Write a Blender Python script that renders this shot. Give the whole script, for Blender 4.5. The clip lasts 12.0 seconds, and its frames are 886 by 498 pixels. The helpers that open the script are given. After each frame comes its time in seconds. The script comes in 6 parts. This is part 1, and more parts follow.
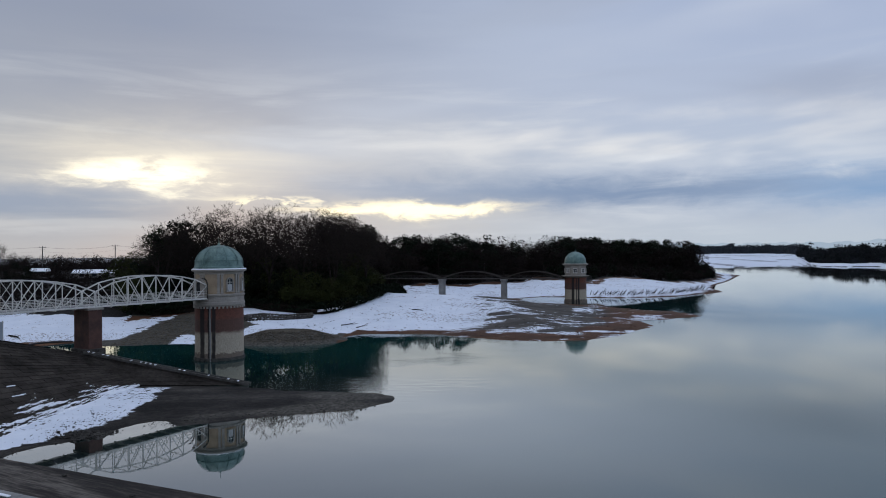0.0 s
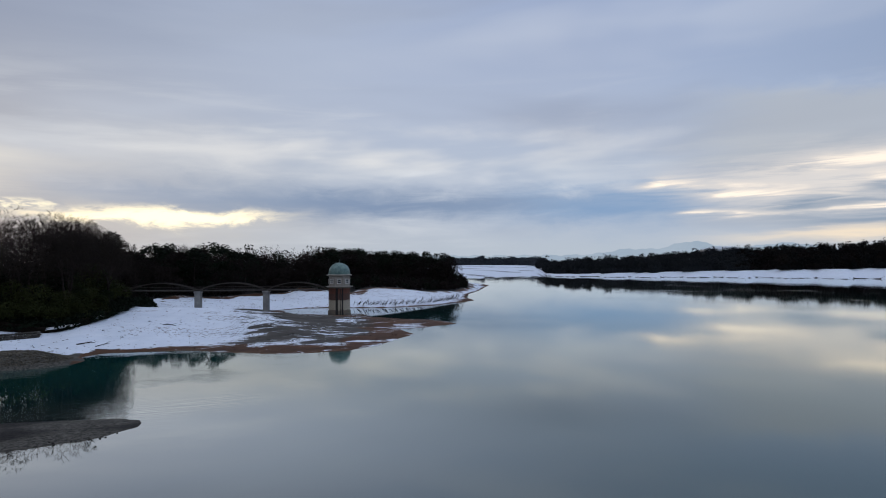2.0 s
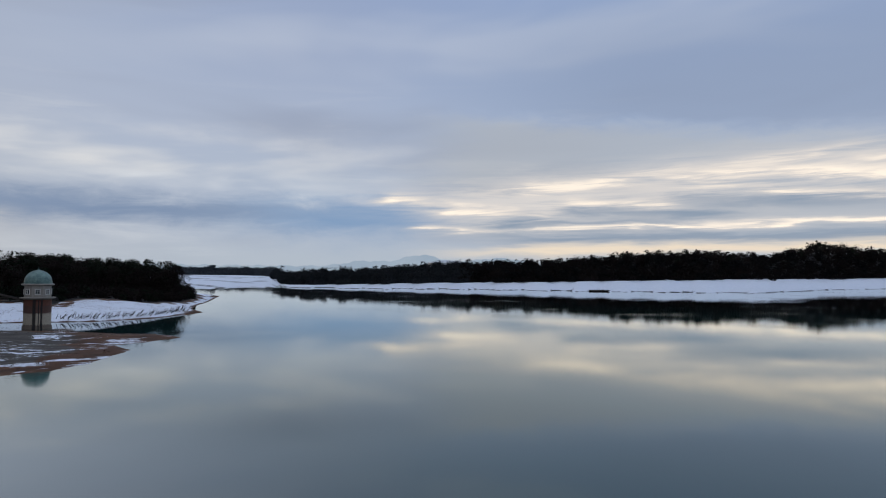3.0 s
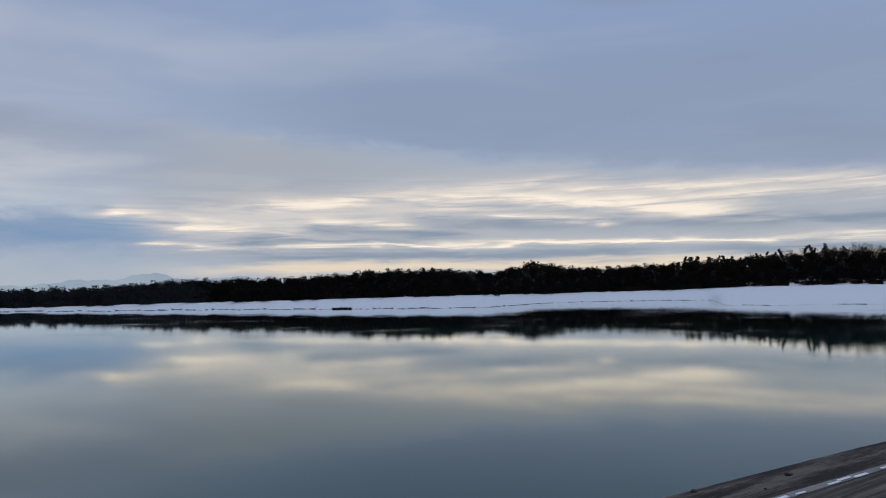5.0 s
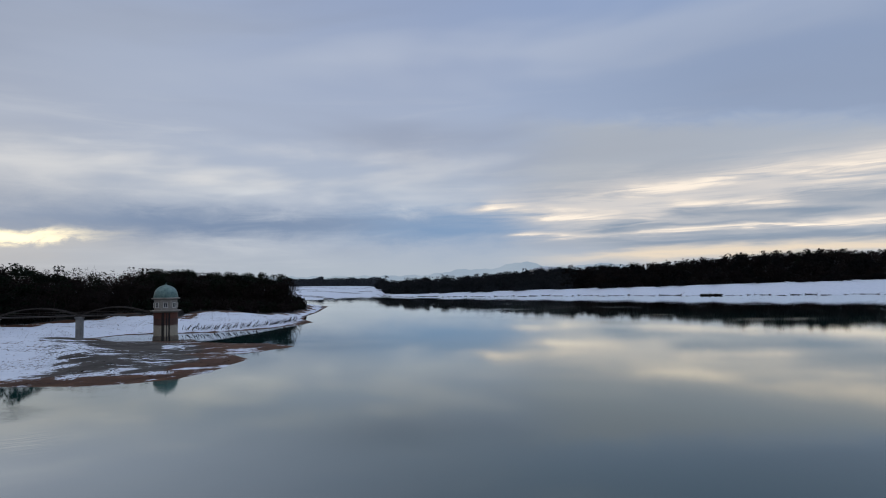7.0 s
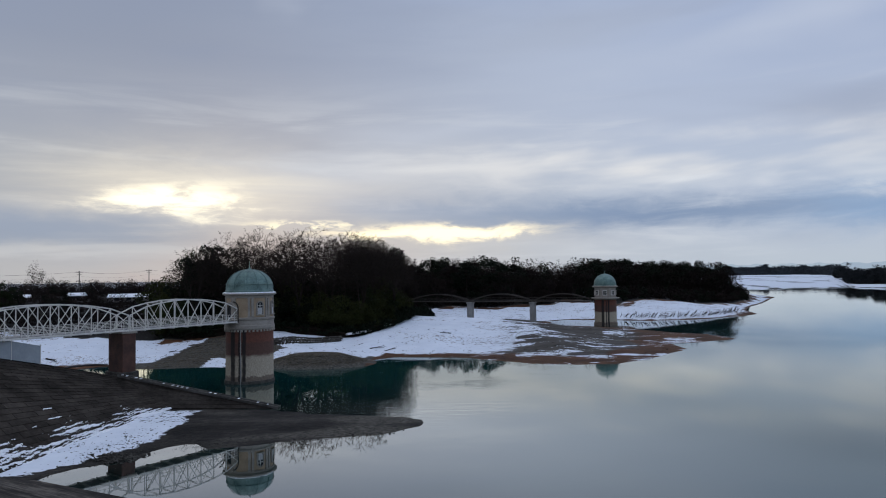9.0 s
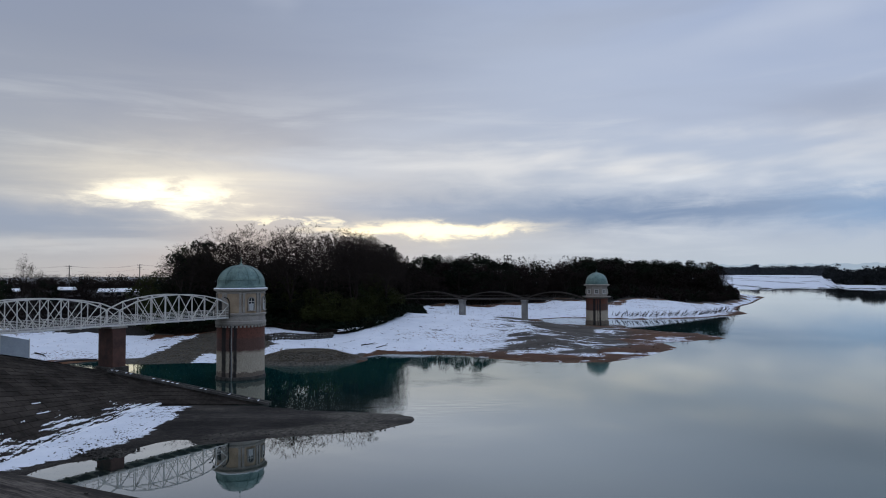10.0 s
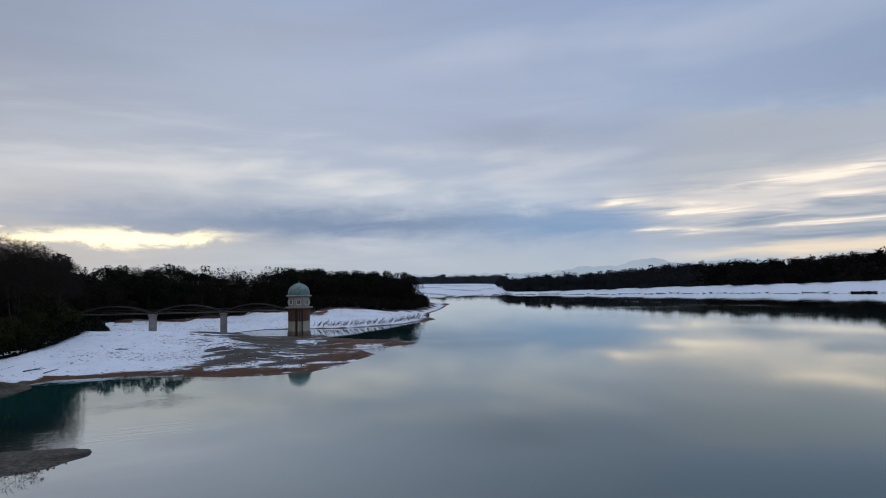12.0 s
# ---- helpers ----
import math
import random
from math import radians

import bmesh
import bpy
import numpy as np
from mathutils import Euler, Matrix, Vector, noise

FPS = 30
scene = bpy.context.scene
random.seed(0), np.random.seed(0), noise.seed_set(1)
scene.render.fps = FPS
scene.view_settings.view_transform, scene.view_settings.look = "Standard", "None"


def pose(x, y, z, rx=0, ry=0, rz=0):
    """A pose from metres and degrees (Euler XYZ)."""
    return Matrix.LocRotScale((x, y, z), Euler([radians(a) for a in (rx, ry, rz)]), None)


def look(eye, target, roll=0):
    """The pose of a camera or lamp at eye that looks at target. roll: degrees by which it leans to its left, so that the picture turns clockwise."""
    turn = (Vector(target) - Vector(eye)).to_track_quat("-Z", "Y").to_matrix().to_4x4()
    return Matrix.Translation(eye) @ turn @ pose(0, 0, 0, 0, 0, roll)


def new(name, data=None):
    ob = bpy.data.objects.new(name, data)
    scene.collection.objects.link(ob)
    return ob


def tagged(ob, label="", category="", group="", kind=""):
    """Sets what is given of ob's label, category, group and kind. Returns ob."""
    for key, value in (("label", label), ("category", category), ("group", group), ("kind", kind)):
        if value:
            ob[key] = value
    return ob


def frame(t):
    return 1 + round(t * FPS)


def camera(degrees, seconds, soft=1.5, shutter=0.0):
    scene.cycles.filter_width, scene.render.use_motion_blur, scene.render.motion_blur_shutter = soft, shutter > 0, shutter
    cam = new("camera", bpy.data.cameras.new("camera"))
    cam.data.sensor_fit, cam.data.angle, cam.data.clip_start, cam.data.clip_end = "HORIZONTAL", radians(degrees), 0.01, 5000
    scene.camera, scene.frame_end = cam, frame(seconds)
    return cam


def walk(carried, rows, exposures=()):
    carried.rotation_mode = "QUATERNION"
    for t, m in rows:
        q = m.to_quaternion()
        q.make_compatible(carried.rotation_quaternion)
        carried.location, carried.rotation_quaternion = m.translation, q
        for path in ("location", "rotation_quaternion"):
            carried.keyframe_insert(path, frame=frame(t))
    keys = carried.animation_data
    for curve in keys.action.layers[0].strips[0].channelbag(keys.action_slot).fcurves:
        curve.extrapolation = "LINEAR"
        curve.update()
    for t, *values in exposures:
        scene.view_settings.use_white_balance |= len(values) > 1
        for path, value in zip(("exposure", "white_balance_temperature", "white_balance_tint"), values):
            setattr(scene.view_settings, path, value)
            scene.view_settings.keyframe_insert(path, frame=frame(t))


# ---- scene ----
cam = camera(66.9, 12.0, soft=1.0)
EYE = 15.0  # height of the eye over the water, in metres
ROWS = [(0.0, 0.00, 0.40, 0.54), (0.5, -0.57, 0.52, 0.37), (1.0, -4.54, 0.62, 0.03), (1.5, -10.92, 1.11, 0.11),
        (2.0, -19.94, 1.18, 0.31), (2.5, -30.83, 1.47, 0.14), (3.0, -42.23, 2.14, -0.44), (3.5, -53.06, 3.06, 0.16),
        (3.7, -57.02, 3.49, 0.30), (4.1, -62.30, 3.75, 0.34), (4.5, -64.60, 3.80, 0.32), (4.9, -64.20, 3.74, 0.27),
        (5.3, -62.60, 3.65, 0.22), (5.5, -62.08, 3.60, 0.15), (6.0, -58.48, 3.47, 0.21), (6.5, -48.44, 3.25, 0.50),
        (7.0, -33.57, 2.82, 0.78), (7.5, -18.29, 2.55, 1.01), (7.7, -12.64, 2.46, 1.08), (8.1, -3.60, 2.38, 1.02),
        (8.5, 0.90, 2.36, 0.94), (8.9, 2.40, 2.37, 0.84), (9.3, 2.21, 2.38, 0.74), (9.5, 1.86, 2.34, 0.63),
        (10.0, 1.73, 2.14, 0.34), (10.5, 1.33, 2.16, 0.38), (11.0, -2.69, 2.53, 0.49), (11.5, -11.25, 2.77, 0.56),
        (12.0, -23.27, 2.77, 0.98)]
walk(cam, [(t, pose(0, 0, EYE, 90 + p, r, w)) for t, w, p, r in ROWS],
     [(0.0, 0.24), (1.5, 0.20), (3.0, 0.08), (3.7, 0.0), (5.3, -0.03), (6.5, 0.0), (7.7, 0.12), (9.3, 0.22), (11.0, 0.20), (12.0, 0.12)])

# ---- sky and sun ----
SUN_AZ, SUN_EL = -18.0, 2.0  # degrees, clockwise from the y axis


class Nodes:
    """Short hand for writing node arithmetic."""

    def __init__(self, tree):
        self.tree = tree

    def put(self, socket, value):
        if isinstance(value, bpy.types.NodeSocket):
            self.tree.links.new(value, socket)
        else:
            socket.default_value = value

    def math(self, op, a, b=0.0, c=None, clamp=False):
        n = self.tree.nodes.new("ShaderNodeMath")
        n.operation, n.use_clamp = op, clamp
        self.put(n.inputs[0], a)
        self.put(n.inputs[1], b)
        if c is not None:
            self.put(n.inputs[2], c)
        return n.outputs[0]

    def smooth(self, v, lo, hi):
        n = self.tree.nodes.new("ShaderNodeMapRange")
        n.interpolation_type = "SMOOTHSTEP"
        self.put(n.inputs["Value"], v)
        n.inputs["From Min"].default_value, n.inputs["From Max"].default_value = lo, hi
        return n.outputs[0]

    def mix(self, f, a, b, blend="MIX"):
        n = self.tree.nodes.new("ShaderNodeMix")
        n.data_type, n.blend_type = "RGBA", blend
        self.put(n.inputs[0], f)
        for k, v in ((6, a), (7, b)):
            self.put(n.inputs[k], v if isinstance(v, bpy.types.NodeSocket) else (*v, 1.0))
        return n.outputs[2]

    def combine(self, x, y, z=0.0):
        n = self.tree.nodes.new("ShaderNodeCombineXYZ")
        for k, v in enumerate((x, y, z)):
            self.put(n.inputs[k], v)
        return n.outputs[0]

    def noise(self, vec, scale, detail=4.0, rough=0.55, distortion=0.0):
        n = self.tree.nodes.new("ShaderNodeTexNoise")
        if vec is not None:
            self.put(n.inputs["Vector"], vec)
        n.inputs["Scale"].default_value, n.inputs["Detail"].default_value = scale, detail
        n.inputs["Roughness"].default_value, n.inputs["Distortion"].default_value = rough, distortion
        return n.outputs[0]

    def ramp(self, v, stops):
        n = self.tree.nodes.new("ShaderNodeValToRGB")
        self.put(n.inputs[0], v)
        e = n.color_ramp.elements
        while len(e) < len(stops):
            e.new(0.5)
        for k, (pos, col) in enumerate(stops):
            e[k].position, e[k].color = pos, (*col, 1.0)
        return n.outputs[0]


world = bpy.data.worlds.new("world")
scene.world = world
world.use_nodes = True
wt = world.node_tree
wt.nodes.clear()
W = Nodes(wt)
coord = wt.nodes.new("ShaderNodeTexCoord")
sep = wt.nodes.new("ShaderNodeSeparateXYZ")
wt.links.new(coord.outputs["Generated"], sep.inputs[0])
dx, dy, dz = sep.outputs
az = W.math("DEGREES", W.math("ARCTAN2", dx, dy))
el = W.math("DEGREES", W.math("ARCSINE", dz))
nish = wt.nodes.new("ShaderNodeTexSky")
nish.sky_type, nish.sun_disc = "NISHITA", False
nish.sun_elevation, nish.sun_rotation = radians(SUN_EL), radians(SUN_AZ)
clear = W.mix(1.0, nish.outputs[0], (0.05, 0.05, 0.05), "MULTIPLY")


def times(*vals):
    out = vals[0]
    for v in vals[1:]:
        out = W.math("MULTIPLY", out, v)
    return out


broad = W.noise(W.combine(W.math("MULTIPLY", az, 0.030), W.math("MULTIPLY", el, 0.13), 3.1), 1.0, 3.0, 0.45, 0.4)
streak = W.noise(W.combine(W.math("MULTIPLY", az, 0.055), W.math("ADD", W.math("MULTIPLY", el, 0.52), W.math("MULTIPLY", az, -0.010)), 7.7), 1.0, 6.0, 0.56, 0.35)
fine = W.noise(W.combine(W.math("MULTIPLY", az, 0.23), W.math("MULTIPLY", el, 0.70), 1.3), 1.0, 6.0, 0.60, 0.35)
fibre = W.noise(W.combine(W.math("MULTIPLY", az, 0.15), W.math("MULTIPLY", el, 0.95), 1.3), 1.0, 4.0, 0.50, 0.4)
soft = W.noise(W.combine(W.math("MULTIPLY", az, 0.085), W.math("ADD", W.math("MULTIPLY", el, 0.40), W.math("MULTIPLY", az, -0.02)), 5.5), 1.0, 3.0, 0.48, 0.15)
# ragged edges: patches are placed in a sky warped by the cloud noise
waz = W.math("ADD", az, W.math("MULTIPLY", W.math("SUBTRACT", streak, 0.5), 16.0))
wel = W.math("ADD", el, W.math("MULTIPLY", W.math("SUBTRACT", fine, 0.5), 2.6))


def window(a0, sa, e0, se):
    """A soft patch of sky round an azimuth and an elevation."""
    u = W.math("DIVIDE", W.math("SUBTRACT", waz, a0), sa)
    v = W.math("DIVIDE", W.math("SUBTRACT", wel, e0), se)
    q = W.math("ADD", W.math("MULTIPLY", u, u), W.math("MULTIPLY", v, v))
    return W.math("POWER", 2.718, W.math("MULTIPLY", q, -1.0))


deck = W.ramp(W.math("DIVIDE", el, 90.0), [
    (0.0, (0.41, 0.475, 0.545)), (0.035, (0.42, 0.475, 0.565)), (0.09, (0.40, 0.46, 0.57)), (0.14, (0.375, 0.435, 0.565)),
    (0.20, (0.305, 0.37, 0.525)), (0.29, (0.27, 0.345, 0.525)), (0.55, (0.52, 0.60, 0.80)), (1.0, (0.95, 1.06, 1.28))])
side = W.math("ADD", 0.83, W.math("MULTIPLY", W.smooth(az, -30.0, 18.0), 0.27))
deck = W.mix(1.0, deck, W.combine(side, side, side), "MULTIPLY")
deck = W.mix(W.smooth(az, 24.0, -22.0), deck, W.mix(1.0, deck, (1.05, 1.0, 0.925), "MULTIPLY"))
deck = W.mix(times(W.smooth(az, 28.0, 58.0), W.smooth(el, 7.0, 14.0)), deck, W.mix(1.0, deck, (0.94, 1.01, 1.07), "MULTIPLY"))
col = W.mix(0.10, deck, clear)
# broad soft billows, darker and paler
col = W.mix(times(W.smooth(broad, 0.50, 0.28), 0.50), col, (0.24, 0.28, 0.38))
col = W.mix(times(W.smooth(broad, 0.52, 0.74), 0.40), col, (0.56, 0.60, 0.68))
low = W.math("SUBTRACT", 1.0, W.smooth(el, 11.0, 17.0))
col = W.mix(times(W.smooth(streak, 0.50, 0.74), low, 0.32), col, (0.66, 0.68, 0.70))
# bluish bank of cloud low over the lake, and the clear blue gap at its end
col = W.mix(W.math("MULTIPLY", window(14, 25, 5.0, 1.45), W.smooth(streak, 0.80, 0.45)), col, (0.20, 0.27, 0.40))
col = W.mix(times(window(34, 8, 4.9, 2.0), 0.76), col, (0.17, 0.30, 0.50))
col = W.mix(times(window(-32, 8, 3.4, 1.0), 0.7), col, (0.23, 0.27, 0.34))
# pale ridge of cloud above the bank
col = W.mix(times(window(14, 22, 9.1, 1.8), W.smooth(soft, 0.30, 0.68), 0.85), col, (0.74, 0.73, 0.715))
col = W.mix(times(window(24, 9, 6.9, 0.8), W.smooth(soft, 0.40, 0.62), 0.8), col, (0.74, 0.76, 0.78))
col = W.mix(times(window(8, 17, 18.5, 5.5), 0.32), col, (0.50, 0.55, 0.635))
# slate deck to the north, its lower edge falling towards the east
edge = W.math("SUBTRACT", wel, W.math("SUBTRACT", 17.3, W.math("MULTIPLY", az, 0.094)))
col = W.mix(times(W.smooth(edge, -0.8, 1.6), W.smooth(az, 34.0, 60.0), W.smooth(el, 26.0, 15.0), 0.66), col, (0.245, 0.305, 0.435))
# lit streaks to the north, over a blue-grey ground
saz = W.math("ADD", az, W.math("MULTIPLY", W.math("SUBTRACT", streak, 0.5), 9.0))
wisp = W.noise(W.combine(W.math("MULTIPLY", az, 0.11), W.math("ADD", W.math("MULTIPLY", el, 1.5), W.math("MULTIPLY", az, -0.03)), 4.4), 1.0, 5.0, 0.58, 0.5)
sel = W.math("ADD", el, W.math("ADD", W.math("MULTIPLY", W.math("SUBTRACT", fibre, 0.5), 1.3), W.math("MULTIPLY", W.math("SUBTRACT", wisp, 0.5), 0.9)))


def band(a0, e0, a1, e1, thick, bow=0.0):
    """A long soft streak of cloud between two places of the sky."""
    u = W.math("DIVIDE", W.math("SUBTRACT", saz, a0), a1 - a0)
    mid = W.math("ADD", e0, W.math("MULTIPLY", u, e1 - e0))
    if bow:
        mid = W.math("ADD", mid, times(u, W.math("SUBTRACT", 1.0, u), 4.0 * bow))
    v = W.math("DIVIDE", W.math("SUBTRACT", sel, mid), thick)
    m = W.math("POWER", 2.718, W.math("MULTIPLY", W.math("MULTIPLY", v, v), -1.0))
    return times(m, W.smooth(u, -0.06, 0.16), W.smooth(u, 1.06, 0.80))


north = times(W.smooth(saz, 37.0, 47.0), W.smooth(edge, 0.9, -0.9), W.smooth(el, 2.0, 4.0))
col = W.mix(times(north, 0.70), col, (0.40, 0.43, 0.475))
col = W.mix(times(window(52, 13, 5.9, 1.5), W.smooth(wisp, 0.26, 0.58), 0.80), col, (0.80, 0.735, 0.675))
col = W.mix(times(window(74, 16, 7.7, 1.3), W.smooth(wisp, 0.28, 0.62), 0.55), col, (0.72, 0.67, 0.63))
for spec in ((51.0, 5.4, 68.0, 4.8, 0.42), (59.5, 6.1, 112.0, 5.0, 0.48), (46.0, 2.9, 84.0, 3.35, 0.45), (84.0, 3.3, 112.0, 3.2, 0.40), (46.0, 4.2, 62.0, 4.5, 0.25)):
    col = W.mix(times(band(*spec), 0.80), col, (0.215, 0.285, 0.385))
for spec, f in (((36.8, 6.5, 49.0, 5.2, 0.52), 0.95), ((40.5, 5.5, 52.5, 4.9, 0.36), 0.9), ((44.0, 6.9, 78.0, 9.6, 0.75), 0.8), ((50.5, 6.3, 62.5, 5.8, 0.42), 0.8), ((58.0, 7.6, 92.0, 5.9, 0.85, 1.0), 0.95),
                ((66.0, 6.9, 80.0, 5.7, 0.32), 0.75), ((44.5, 3.6, 96.0, 4.0, 0.24, 0.45), 0.95), ((39.0, 4.0, 49.0, 3.5, 0.26), 0.8), ((80.0, 7.9, 112.0, 7.4, 0.5), 0.7), ((90.0, 4.2, 112.0, 4.4, 0.3), 0.8), ((72.0, 8.8, 100.0, 8.3, 0.35), 0.7)):
    wide = band(*spec[:4], spec[4] * 1.9, *spec[5:])
    col = W.mix(times(wide, W.smooth(wisp, 0.30, 0.66), 0.55 * f), col, (0.62, 0.60, 0.595))
    m = times(band(*spec), W.smooth(fibre, 0.16, 0.52), W.math("ADD", 0.40, W.math("MULTIPLY", W.smooth(wisp, 0.30, 0.60), 0.6)), f)
    col = W.mix(W.smooth(m, 0.0, 0.85), col, (0.72, 0.665, 0.62))
    col = W.mix(times(W.smooth(m, 0.36, 1.0), W.smooth(wisp, 0.34, 0.62)), col, (1.06, 0.93, 0.78))
col = W.mix(times(band(41.0, 1.75, 110.0, 2.3, 0.50, 0.35), 0.92), col, (0.83, 0.70, 0.545))
# glow and openings round the sun
col = W.mix(times(window(-25, 10, 7.6, 3.2), 0.42), col, (0.70, 0.66, 0.57))
col = W.mix(times(window(-28, 24, 1.0, 1.3), 0.50), col, (0.46, 0.47, 0.48))
col = W.mix(times(window(-4, 12, 3.4, 1.3), 0.40), col, (0.66, 0.60, 0.50))
col = W.mix(times(window(-22.5, 8.5, 6.6, 2.3), 0.55), col, (0.92, 0.83, 0.67))
hole = W.math("MULTIPLY", window(-24.0, 5.4, 6.6, 1.5), W.smooth(fine, 0.32, 0.66))
col = W.mix(W.smooth(hole, 0.06, 0.78), col, (1.30, 1.18, 0.90))
col = W.mix(times(window(-34, 8.5, 4.3, 1.6), 0.85), col, (0.29, 0.335, 0.42))
hole = W.math("MULTIPLY", window(-4.0, 8.0, 3.75, 0.66), W.smooth(fine, 0.18, 0.52))
col = W.mix(W.smooth(hole, 0.08, 0.80), col, (1.40, 1.20, 0.80))
hole = W.math("MULTIPLY", window(-16, 6.0, 4.6, 0.55), W.smooth(fine, 0.38, 0.60))
col = W.mix(W.smooth(hole, 0.25, 0.80), col, (0.95, 0.86, 0.66))
# blue-grey bank of cloud below the sun's opening
col = W.mix(times(band(-60.0, 4.1, -21.0, 4.0, 0.85), 0.62), col, (0.275, 0.32, 0.405))
col = W.mix(times(band(-60.0, 2.3, -18.0, 2.4, 0.55), 0.50), col, (0.56, 0.565, 0.57))
back = wt.nodes.new("ShaderNodeBackground")
wt.links.new(col, back.inputs[0])
back.inputs[1].default_value = 1.0
wt.links.new(back.outputs[0], wt.nodes.new("ShaderNodeOutputWorld").inputs[0])

sun_data = bpy.data.lights.new("sun", "SUN")
sun_data.energy, sun_data.angle, sun_data.color = 0.5, radians(10), (1.0, 0.86, 0.66)
sun = new("sun", sun_data)
sa, se = radians(SUN_AZ), radians(SUN_EL)
sun.matrix_world = look((0, 0, 200), (-math.sin(sa) * math.cos(se), -math.cos(sa) * math.cos(se), 200 - math.sin(se)))

# ---- materials ----
def material(name, colours, scale=1.0, rough=0.8, metal=0.0, bump=0.3, bump_scale=None, detail=6.0, spec=0.5, per_object=0.0, stretch=None, turn=0.0, band=(0.38, 0.62)):
    """A surface whose colour wanders between two or three tones at two scales, with fine relief."""
    m = bpy.data.materials.new(name)
    m.use_nodes = True
    n = Nodes(m.node_tree)
    bsdf = m.node_tree.nodes["Principled BSDF"]
    tc = m.node_tree.nodes.new("ShaderNodeTexCoord").outputs["Object"]
    if turn:
        mr = m.node_tree.nodes.new("ShaderNodeMapping")
        mr.inputs["Rotation"].default_value = (0, 0, radians(turn))
        n.put(mr.inputs[0], tc)
        tc = mr.outputs[0]
    if stretch:
        mp = m.node_tree.nodes.new("ShaderNodeMapping")
        mp.inputs["Scale"].default_value = stretch
        n.put(mp.inputs[0], tc)
        tc = mp.outputs[0]
    big = n.noise(tc, scale, detail, 0.6)
    small = n.noise(tc, scale * 9.0, 5.0, 0.65)
    v = n.math("ADD", n.math("MULTIPLY", big, 0.62), n.math("MULTIPLY", small, 0.38))
    k = len(colours)
    c = n.ramp(v, [(band[0] + (band[1] - band[0]) * i / max(1, k - 1), col) for i, col in enumerate(colours)])
    if per_object:
        info = m.node_tree.nodes.new("ShaderNodeObjectInfo").outputs["Random"]
        c = n.mix(1.0, c, n.ramp(info, [(0.0, (1 - per_object,) * 3), (1.0, (1 + per_object,) * 3)]), "MULTIPLY")
    n.put(bsdf.inputs["Base Color"], c)
    n.put(bsdf.inputs["Roughness"], n.math("ADD", rough - 0.08, n.math("MULTIPLY", small, 0.16), clamp=True))
    bsdf.inputs["Metallic"].default_value = metal
    bsdf.inputs["Specular IOR Level"].default_value = spec
    if bump:
        b = m.node_tree.nodes.new("ShaderNodeBump")
        b.inputs["Strength"].default_value, b.inputs["Distance"].default_value = bump, 0.05
        n.put(b.inputs["Height"], n.noise(tc, bump_scale or scale * 14.0, 6.0, 0.7))
        n.put(bsdf.inputs["Normal"], b.outputs[0])
    return m


M = {}
M["white_steel"] = material("white_steel", [(0.53, 0.51, 0.46), (0.68, 0.66, 0.61)], 0.6, 0.5, 0.0, 0.08, 8, spec=0.4)
M["deck"] = material("deck_concrete", [(0.22, 0.21, 0.20), (0.34, 0.33, 0.31)], 0.5, 0.85)
M["stone"] = material("pale_stone", [(0.235, 0.21, 0.18), (0.36, 0.325, 0.28)], 0.7, 0.8, 0, 0.25, per_object=0.05)
M["render_wall"] = material("ochre_render", [(0.30, 0.218, 0.140), (0.43, 0.325, 0.215)], 0.5, 0.85, 0, 0.2)
M["copper"] = material("green_copper", [(0.055, 0.10, 0.095), (0.115, 0.19, 0.172), (0.17, 0.26, 0.235)], 0.7, 0.55, 0.2, 0.2)
M["pale_board"] = material("pale_board", [(0.36, 0.36, 0.35), (0.50, 0.50, 0.49)], 1.2, 0.6, 0, 0.1)
M["dark"] = material("dark_void", [(0.010, 0.010, 0.012), (0.02, 0.02, 0.022)], 1.0, 0.6, 0, 0)
M["glass"] = material("window_glass", [(0.015, 0.018, 0.02), (0.03, 0.033, 0.036)], 1.0, 0.15, 0, 0, spec=0.5)
M["iron"] = material("brown_iron", [(0.022, 0.018, 0.015), (0.050, 0.038, 0.029)], 0.8, 0.7, 0.1, 0.2)
M["pier_concrete"] = material("weathered_concrete", [(0.16, 0.155, 0.15), (0.30, 0.29, 0.27)], 0.4, 0.85, 0, 0.3)
M["asphalt_face"] = material("dark_face", [(0.016, 0.0132, 0.0108), (0.055, 0.046, 0.0385)], 0.35, 0.9, 0, 0.7, 5, per_object=0.22, spec=0.08)
M["block"] = material("face_block", [(0.024, 0.0205, 0.0172), (0.062, 0.052, 0.044)], 0.3, 0.9, 0, 0.4, 6, per_object=0.22, spec=0.1)
M["snow"] = material("snow", [(0.78, 0.80, 0.84), (0.86, 0.87, 0.90)], 0.5, 0.6, 0, 0.3, 3)
M["rock"] = material("grey_rock", [(0.03, 0.027, 0.023), (0.11, 0.10, 0.088)], 1.2, 0.9, 0, 0.5, per_object=0.3, spec=0.1)
M["bark"] = material("bark", [(0.014, 0.011, 0.0095), (0.042, 0.034, 0.029)], 1.5, 0.9, 0, 0.4, spec=0.02)
M["twig"] = material("twigs", [(0.014, 0.0112, 0.0095), (0.034, 0.0265, 0.022)], 0.4, 0.9, 0, 0, spec=0.02)
M["leaf"] = material("evergreen_leaf", [(0.0095, 0.0145, 0.0072), (0.024, 0.0318, 0.0135)], 0.35, 0.6, 0, 0, per_object=0.35, spec=0.02)
M["leaf_dark"] = material("dark_conifer", [(0.005, 0.0078, 0.0052), (0.012, 0.0165, 0.0092)], 0.35, 0.65, 0, 0, per_object=0.3, spec=0.02)
